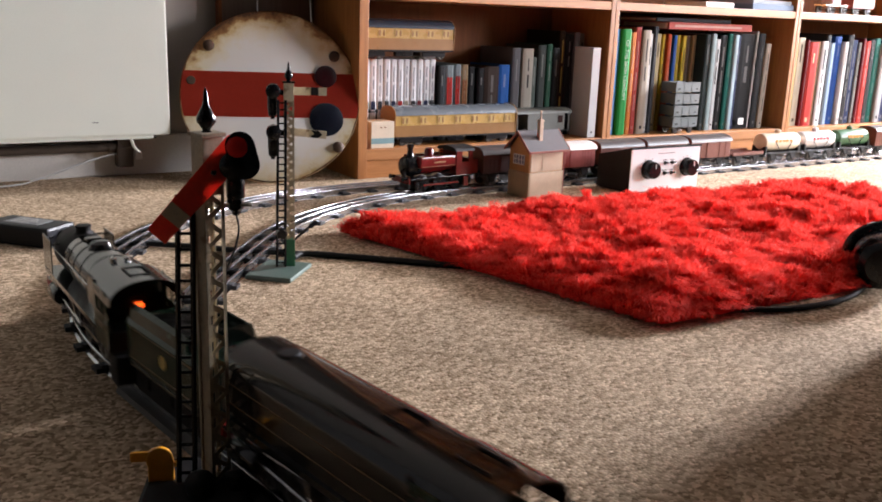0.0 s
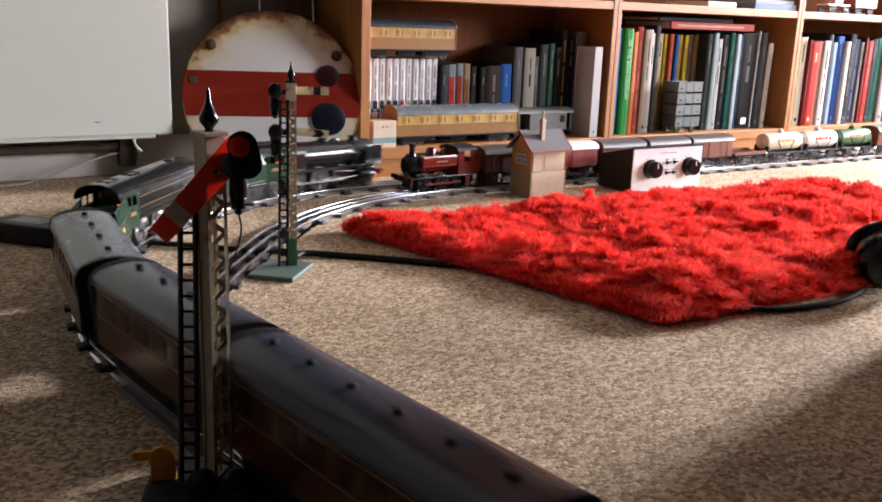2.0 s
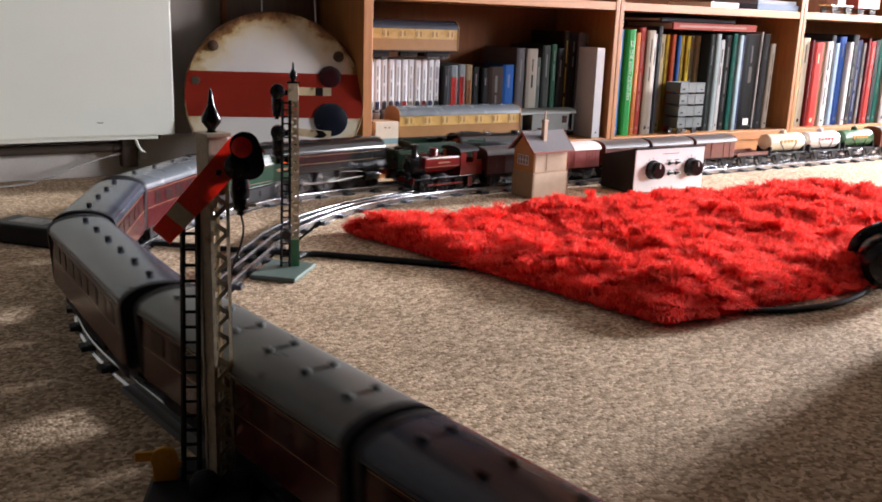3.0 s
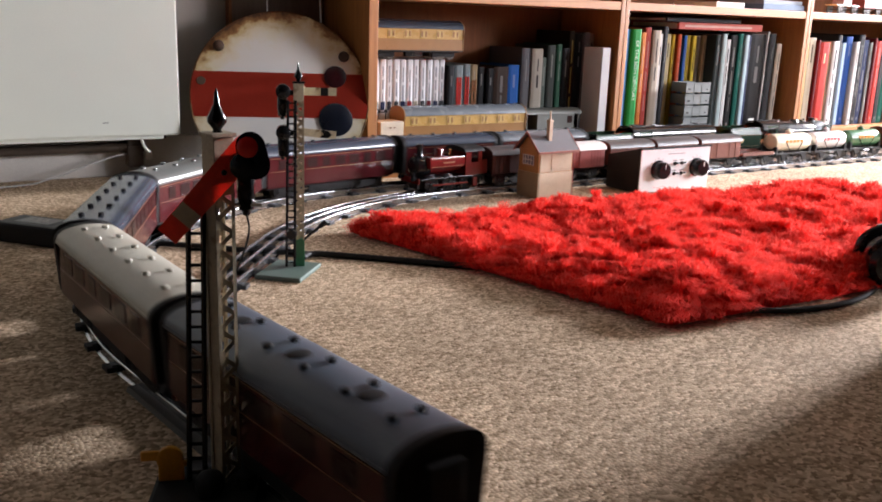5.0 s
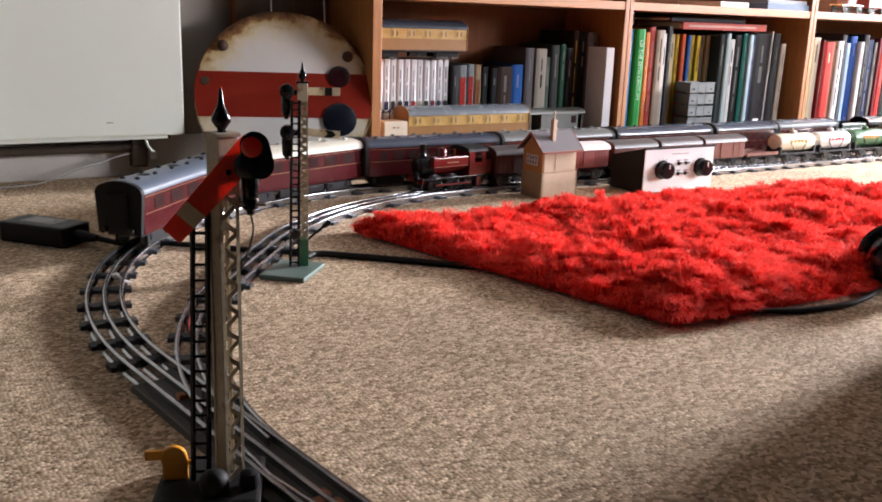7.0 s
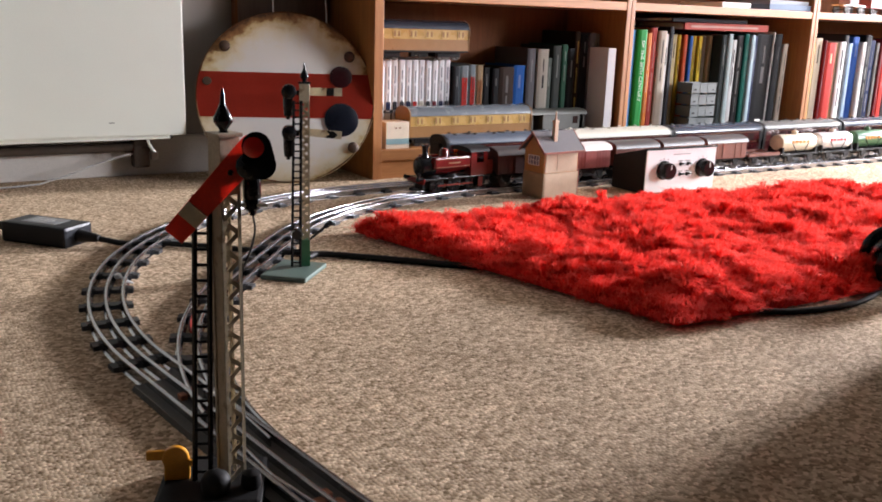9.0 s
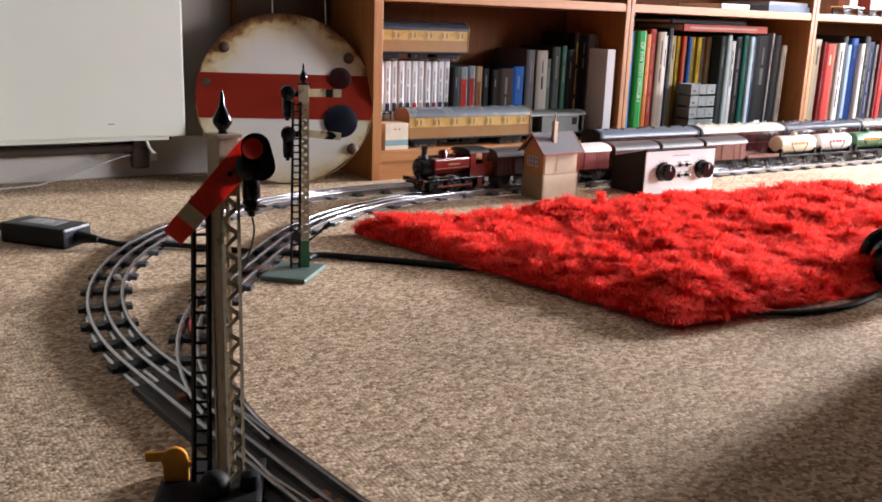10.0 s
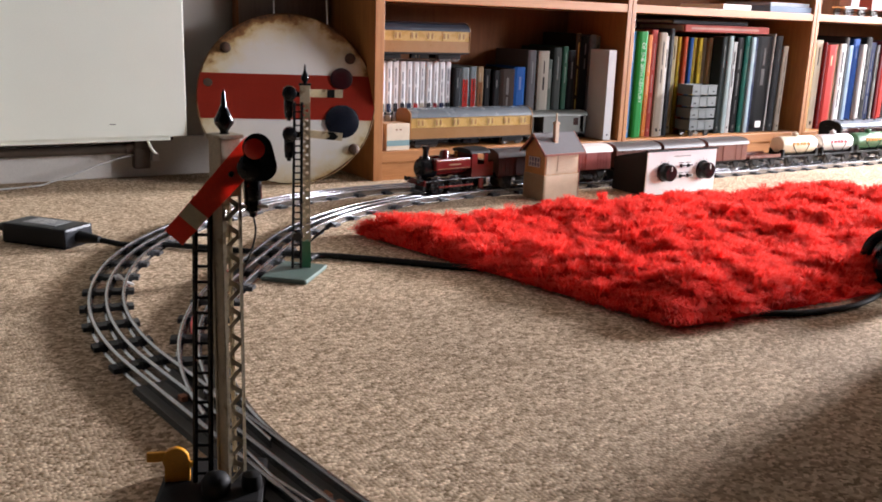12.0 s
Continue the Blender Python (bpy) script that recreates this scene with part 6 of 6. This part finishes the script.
def shelf_books():
    # first bay: white paperback set behind the coach
    feet = [TEAL, NAVY, DGRY, DGRY, NAVY, RED, CREAMC, DGRY, MAR, NAVY, DGRY]
    for i in range(11):
        x = 0.868 + i * 0.0158
        t = book(x, x + 0.0154, 1.662 + rng.uniform(0, 0.002), SH, 0.171, (0.92, 0.92, 0.93), title=(0.34, 0.35, 0.38), bars=3, band=(0.40, 0.10, feet[i]), depth=0.11, kind="paperback book", label="white paperback from a matching set on the shelf")
    row = [  # x0, x1, height, colour, title colour, band
        (1.045, 1.061, 0.158, DGRY, None, None), (1.062, 1.084, 0.160, (0.22, 0.27, 0.28), None, (0.42, 0.42, RED)),
        (1.085, 1.103, 0.162, (0.24, 0.29, 0.31), None, (0.42, 0.42, RED)), (1.104, 1.123, 0.161, TAN, None, (0.40, 0.40, (0.30, 0.12, 0.05))),
        (1.124, 1.144, 0.156, BLK, None, None), (1.145, 1.163, 0.154, BLK, None, None), (1.164, 1.204, 0.157, (0.05, 0.032, 0.025), None, None),
        (1.205, 1.236, 0.161, BLU, None, None)]
    for x0, x1, h, c, tc, bd in row:
        book(x0, x1, 1.655 + rng.uniform(0, 0.008), SH, h, c, tc, rng.choice((1, 2)), bd)
    row = [(1.238, 1.262, 0.198, (0.13, 0.13, 0.14), None), (1.264, 1.294, 0.197, (0.42, 0.39, 0.33), DARK_INK), (1.295, 1.310, 0.178, (0.10, 0.13, 0.11), None),
           (1.311, 1.334, 0.205, (0.05, 0.06, 0.055), None), (1.335, 1.350, 0.208, (0.03, 0.10, 0.06), None), (1.351, 1.372, 0.200, BLK, None),
           (1.373, 1.389, 0.238, (0.035, 0.022, 0.012), GOLD_INK), (1.390, 1.412, 0.232, BLK, None), (1.413, 1.430, 0.236, (0.20, 0.20, 0.21), None), (1.431, 1.447, 0.234, (0.20, 0.18, 0.13), DARK_INK)]
    for x0, x1, h, c, tc in row:
        book(x0, x1, 1.652 + rng.uniform(0, 0.008), SH, h, c, tc, 3 if tc == GOLD_INK else rng.choice((1, 2)))
    # second bay
    row = [(1.484, 1.5045, 0.246, (0.10, 0.38, 0.80), W, ""), (1.505, 1.532, 0.247, GRN, (0.62, 0.74, 0.58), "OF THE 20TH CENTURY"), (1.533, 1.549, 0.240, ORG, None, ""), (1.550, 1.570, 0.252, (0.42, 0.06, 0.05), None, ""),
           (1.571, 1.597, 0.246, (0.40, 0.34, 0.27), DARK_INK, ""), (1.598, 1.612, 0.238, (0.50, 0.48, 0.46), DARK_INK, ""), (1.613, 1.6275, 0.256, (0.025, 0.025, 0.03), None, "STEAM TRAINS"),
           (1.628, 1.640, 0.238, CREAMC, DARK_INK, ""), (1.641, 1.654, 0.236, (0.16, 0.14, 0.13), None, ""), (1.655, 1.676, 0.238, (0.60, 0.50, 0.26), DARK_INK, ""), (1.677, 1.688, 0.237, YEL, DARK_INK, ""),
           (1.689, 1.702, 0.238, (0.52, 0.08, 0.02), None, ""), (1.703, 1.712, 0.234, W, DARK_INK, ""), (1.713, 1.724, 0.236, BLU, None, ""), (1.725, 1.732, 0.235, LBLU, None, ""),
           (1.733, 1.744, 0.236, YEL, DARK_INK, ""), (1.745, 1.756, 0.235, (0.66, 0.48, 0.04), DARK_INK, ""), (1.757, 1.766, 0.236, YEL, DARK_INK, ""), (1.767, 1.779, 0.236, (0.24, 0.21, 0.18), None, ""), (1.780, 1.793, 0.237, TAN, DARK_INK, ""),
           (1.794, 1.812, 0.240, (0.03, 0.04, 0.04), None, ""), (1.813, 1.829, 0.243, (0.30, 0.38, 0.38), None, ""), (1.830, 1.848, 0.229, (0.46, 0.46, 0.45), DARK_INK, ""), (1.849, 1.874, 0.240, BLK, None, ""),
           (1.875, 1.891, 0.244, TEAL, None, ""), (1.892, 1.906, 0.242, (0.42, 0.56, 0.60), None, ""), (1.907, 1.921, 0.240, NAVY, None, ""), (1.922, 1.982, 0.245, BLK, None, ""),
           (1.983, 1.9885, 0.252, W, DARK_INK, ""), (1.990, 2.014, 0.247, DGRY, None, ""), (2.015, 2.034, 0.222, (0.46, 0.40, 0.33), DARK_INK, "")]
    for x0, x1, h, c, tc, words in row:
        book(x0 + 0.0135, x1 + 0.0135, 1.606 + rng.uniform(0, 0.012) + (0.036 if 1.625 < x0 < 1.79 else 0), SH, h, c, tc, rng.choice((1, 2, 3)), None, words, lean=1.2 if x0 > 1.98 else 0)
    part("barcode_label", boxed(1.9415, 1.9615, 1.6005, 1.6015, 0.072, 0.088), LABEL, None)
    tagged(bpy.data.objects["barcode_label"], "small pale label on a black book", "label")
    for z, h, x0, x1, y0, c in ((0.3085, 0.017, 1.668, 1.968, 1.612, (0.50, 0.10, 0.08)), (0.3265, 0.009, 1.640, 1.90, 1.625, (0.05, 0.05, 0.06))):
        t = thing("book", ("red" if h > 0.01 else "black") + " large book lying flat on top of the others", "book", pose(0, 0, 0), BOOKGROUP)
        part("cover", boxed(x0, x1, y0, 1.78, z, z + h, 0.0015), ink(c), t)
        part("page_block", boxed(x0 - 0.0006, x0 + 0.002, y0 + 0.006, 1.77, z + 0.002, z + h - 0.002), PAPER, t)
        part("title_bar", boxed(x0 + 0.02, x1 - 0.04, y0 - 0.0004, y0 + 0.001, z + h * 0.35, z + h * 0.65), ink((0.62, 0.40, 0.34) if h > 0.01 else DARK_INK), t)
    # third bay
    row = [(2.130, 2.140, 0.232, (0.55, 0.30, 0.04), None), (2.141, 2.149, 0.226, YEL, DARK_INK), (2.150, 2.183, 0.240, (0.62, 0.56, 0.44), DARK_INK), (2.184, 2.192, 0.234, MAR, None), (2.193, 2.232, 0.229, RED, (0.70, 0.50, 0.30)),
           (2.233, 2.245, 0.230, TAN, None), (2.246, 2.272, 0.232, W, DARK_INK), (2.273, 2.293, 0.249, DGRY, None), (2.294, 2.314, 0.228, LBLU, None), (2.315, 2.345, 0.246, (0.03, 0.10, 0.38), None),
           (2.346, 2.364, 0.232, W, DARK_INK), (2.365, 2.392, 0.252, BLK, None), (2.393, 2.422, 0.238, NAVY, None), (2.423, 2.436, 0.231, GRY, DARK_INK), (2.437, 2.449, 0.243, MAR, None), (2.450, 2.475, 0.236, RED, None),
           (2.476, 2.502, 0.240, BLK, None), (2.503, 2.530, 0.244, TEAL, None), (2.531, 2.560, 0.230, GRY, DARK_INK), (2.561, 2.590, 0.240, NAVY, None), (2.591, 2.620, 0.236, TAN, DARK_INK), (2.621, 2.650, 0.230, BLK, None)]
    for x0, x1, h, c, tc in row:
        book(x0 + 0.018, x1 + 0.018, 1.606 + rng.uniform(0, 0.012), SH, h, c, tc, rng.choice((1, 2, 3)))


shelf_books()

GWPALE = mat("pale_cream_panel", (0.58, 0.42, 0.17), 0.25, vary=0.1, scale=60)
GWBROWN = mat("chocolate_brown", (0.27, 0.135, 0.045), 0.3, vary=0.12, scale=50)
GWCREAM = mat("aged_cream_panel", (0.47, 0.29, 0.085), 0.28, vary=0.12, scale=50)
GREYGREEN = mat("grey_green_wagon", (0.085, 0.098, 0.094), 0.45, vary=0.15, scale=60)


def shelf_coach(x0, x1, y, z, label, roof="slate"):
    """Chocolate and cream coach standing on a shelf."""
    hl = (x1 - x0) / 2
    t = thing("model_coach", label, "model coach", pose((x0 + x1) / 2, y, z), "model coaches on the shelf")
    hw = 0.030
    part("lower_side", boxed(-hl, hl, -hw, hw, 0.019, 0.042, 0.0008), GWBROWN, t)
    part("upper_side", boxed(-hl, hl, -hw + 0.0003, hw - 0.0003, 0.042, 0.063), GWCREAM, t, "cream upper panels")
    bm = bmesh.new()
    prism(bm, arch(hw + 0.0015, 0.062, 0.080), -hl - 0.001, hl + 0.001)
    part("roof", bm, ROOFS[roof], t, smooth=True)
    for f in (-1, 1):
        x = f * (hl + 0.0006)
        bm = bmesh.new()
        prism(bm, [(-hw, 0.019)] + arch(hw + 0.0022, 0.0615, 0.081)[::-1] + [(hw, 0.019)], min(x, x + f * 0.002), max(x, x + f * 0.002))
        part("end_panel", bm, GWBROWN, t)
    n = max(5, int((x1 - x0) / 0.038))
    for i in range(n):
        x = -hl + (x1 - x0) * (i + 0.5) / n
        part("window_panel", boxed(x - 0.0085, x + 0.0085, -hw - 0.0005, -hw + 0.0006, 0.0450, 0.0590), GWPALE, t, "pale cream window panel")
        for k in (-0.0048, 0.0048):
            part("window", boxed(x + k - 0.0022, x + k + 0.0022, -hw - 0.0009, -hw + 0.0006, 0.0465, 0.0575), GWBROWN, t)
    part("waist_line", boxed(-hl, hl, -hw - 0.0006, -hw + 0.0004, 0.0408, 0.0420), GWBROWN, t, "brown waist moulding")
    part("solebar", boxed(-hl, hl, -hw - 0.0004, hw + 0.0004, 0.0165, 0.0195), BLACKMATT, t, "black solebar")
    part("underframe", boxed(-hl + 0.004, hl - 0.004, -0.022, 0.022, 0.0150, 0.0190), BLACKMATT, t)
    for f in (-1, 1):
        bx = f * (hl - 0.042)
        part("bogie", boxed(bx - 0.028, bx + 0.028, -0.022, 0.022, 0.006, 0.0150, 0.0015), BLACKMATT, t)
        for k in (-0.018, 0.018):
            o = wheelset(t, bx + k, 0.0110, False)
    part("battery_box", boxed(-0.02, 0.02, -0.024, -0.012, 0.006, 0.0150, 0.001), BLACK, t)
    return t


shelf_coach(0.908, 1.208, 1.626, SH, "chocolate and cream model coach with slate roof on the shelf")
shelf_coach(0.838, 1.066, 1.668, 0.230, "chocolate and cream model coach standing on white paperbacks", "grey")


def shelf_things():
    t = thing("carton", "small cream cardboard carton with teal stripe on the shelf", "carton", pose(0.848, 1.588, SH))
    part("box_body", boxed(0.0, 0.052, 0.0, 0.045, 0.0, 0.053, 0.0008), mat("cream_card", (0.60, 0.49, 0.36), 0.6), t)
    part("stripe", boxed(0.0003, 0.0517, -0.0005, 0.001, 0.009, 0.020), mat("teal_card", (0.16, 0.27, 0.28), 0.6), t, "teal printed stripe")
    for x in (0.020, 0.029):
        part("print_mark", boxed(x, x + 0.004, -0.0005, 0.001, 0.040, 0.0425), BROWNV, t)
    t = thing("file_box", "white box file standing at the bay's end", "box file", pose(1.408, 1.592, SH))
    part("case", boxed(0.007, 0.030, 0.0, 0.110, 0.0, 0.204, 0.001), mat("white_card", (0.66, 0.66, 0.66), 0.5, vary=0.05), t)
    bm = bmesh.new()
    lathe(bm, [(0.0022, -0.0005), (0.0022, 0.0006)], pose(0.0185, 0, 0.012, 90, 0, 0), 12)
    part("finger_hole", bm, BLACKMATT, t)
    t = thing("model_van", "black round-roofed model van behind the carton", "model wagon", pose(0.872, 1.690, SH))
    part("body", boxed(-0.032, 0.030, -0.025, 0.025, 0.014, 0.064, 0.001), BLACKMATT, t)
    bm = bmesh.new()
    prism(bm, arch(0.0270, 0.0630, 0.0780, 12), -0.033, 0.031)
    part("roof", bm, BLACKMATT, t, smooth=True)
    for x in (-0.018, 0.018):
        wheelset(t, x, 0.0115, False)
    # open-ended guard's van
    t = thing("brake_van", "grey model brake van with open verandah on the shelf", "model wagon", pose(1.295, 1.630, SH))
    GR = mat("light_grey_wagon", (0.085, 0.088, 0.075), 0.5, vary=0.15)
    part("cabin", boxed(-0.045, 0.060, -0.025, 0.025, 0.019, 0.058, 0.0008), GR, t)
    part("floor_plate", boxed(-0.075, 0.075, -0.025, 0.025, 0.017, 0.0195), BLACKMATT, t)
    bm = bmesh.new()
    prism(bm, arch(0.028, 0.057, 0.068, 12), -0.079, 0.079)
    part("roof", bm, GR, t, smooth=True)
    for x in (-0.074, 0.072):
        for y in (-0.024, 0.0225):
            part("verandah_post", boxed(x, x + 0.002, y, y + 0.002, 0.019, 0.058), GR, t)
    part("end_panel", boxed(-0.075, -0.0735, -0.024, 0.024, 0.019, 0.038), BLACKMATT, t)
    part("window", boxed(0.040, 0.054, -0.0256, -0.0246, 0.036, 0.052), WINDOWM, t)
    for x in (-0.045, 0.045):
        wheelset(t, x, 0.0115, False)
    # stacked grey-green wagons, ends to the room
    for i in range(4):
        t = thing("open_wagon", "grey-green open model wagon in a stack of four", "model wagon", pose(1.724, 1.6075, SH + 0.016 + 0.0285 * i if i else SH, 0, 0, 0), "stacked model wagons")
        z = 0.0 if i else 0.016
        bm = bmesh.new()
        for sx in (-1, 1):
            box(bm, sx * 0.041 - 0.001, sx * 0.041 + 0.001, -0.0245, 0.0245, z, z + 0.0235)
        for sy in (-1, 1):
            box(bm, -0.040, 0.040, sy * 0.0235 - 0.001, sy * 0.0235 + 0.001, z, z + 0.0235)
        box(bm, -0.040, 0.040, -0.0225, 0.0225, z, z + 0.002)
        part("body", bm, GREYGREEN, t)
        for x in (-0.014, 0.012):
            part("end_stanchion", boxed(x, x + 0.0016, -0.0251, -0.0243, z, z + 0.0212), GREYGREEN, t)
        part("print_mark", boxed(-0.035, -0.026, -0.0251, -0.0243, z + 0.006, z + 0.010), BLACKMATT, t)
        part("capping", boxed(-0.042, 0.042, -0.0259, -0.0235, z + 0.0212, z + 0.0238), GREYGREEN, t)
        part("print_mark", boxed(0.028, 0.034, -0.0251, -0.0243, z + 0.006, z + 0.009), BLACKMATT, t)
        if i == 0:
            for x in (-0.026, 0.026):
                o = wheelset(t, x, 0.0080, False, gauge=0.0165)
            part("underframe", boxed(-0.040, 0.040, -0.018, 0.018, 0.0135, 0.016), BLACKMATT, t)
    # what shows on the shelf above
    z = 0.3645
    t = thing("paper_pile", "white and blue papers lying on the upper shelf", "papers", pose(1.76, 1.586, z))
    part("sheaf", boxed(0.0, 0.10, 0.0, 0.14, 0.0, 0.012, 0.001), LABEL, t)
    part("folder", boxed(0.17, 0.33, 0.0, 0.16, 0.0, 0.014, 0.001), ink((0.22, 0.30, 0.42)), t, "blue-grey folder")
    part("folder", boxed(0.175, 0.325, 0.004, 0.15, 0.0145, 0.024, 0.001), ink((0.42, 0.46, 0.52)), t)
    t = thing("model_wagon", "small silver model wagon chassis on the upper shelf", "model wagon", pose(2.30, 1.625, z))
    part("chassis", boxed(-0.048, 0.048, -0.02, 0.02, 0.020, 0.024, 0.001), BRIGHT, t)
    part("load", boxed(-0.02, 0.016, -0.018, 0.018, 0.024, 0.045, 0.001), ink((0.45, 0.34, 0.36)), t)
    for x in (-0.030, 0.030):
        wheelset(t, x, 0.0115, False)
    t = thing("model_van", "maroon model van on the upper shelf", "model wagon", pose(2.42, 1.63, z))
    part("body", boxed(-0.05, 0.05, -0.025, 0.025, 0.018, 0.06, 0.001), PINKV, t)
    for x in (-0.028, 0.028):
        wheelset(t, x, 0.0115, False)


shelf_things()


motions()
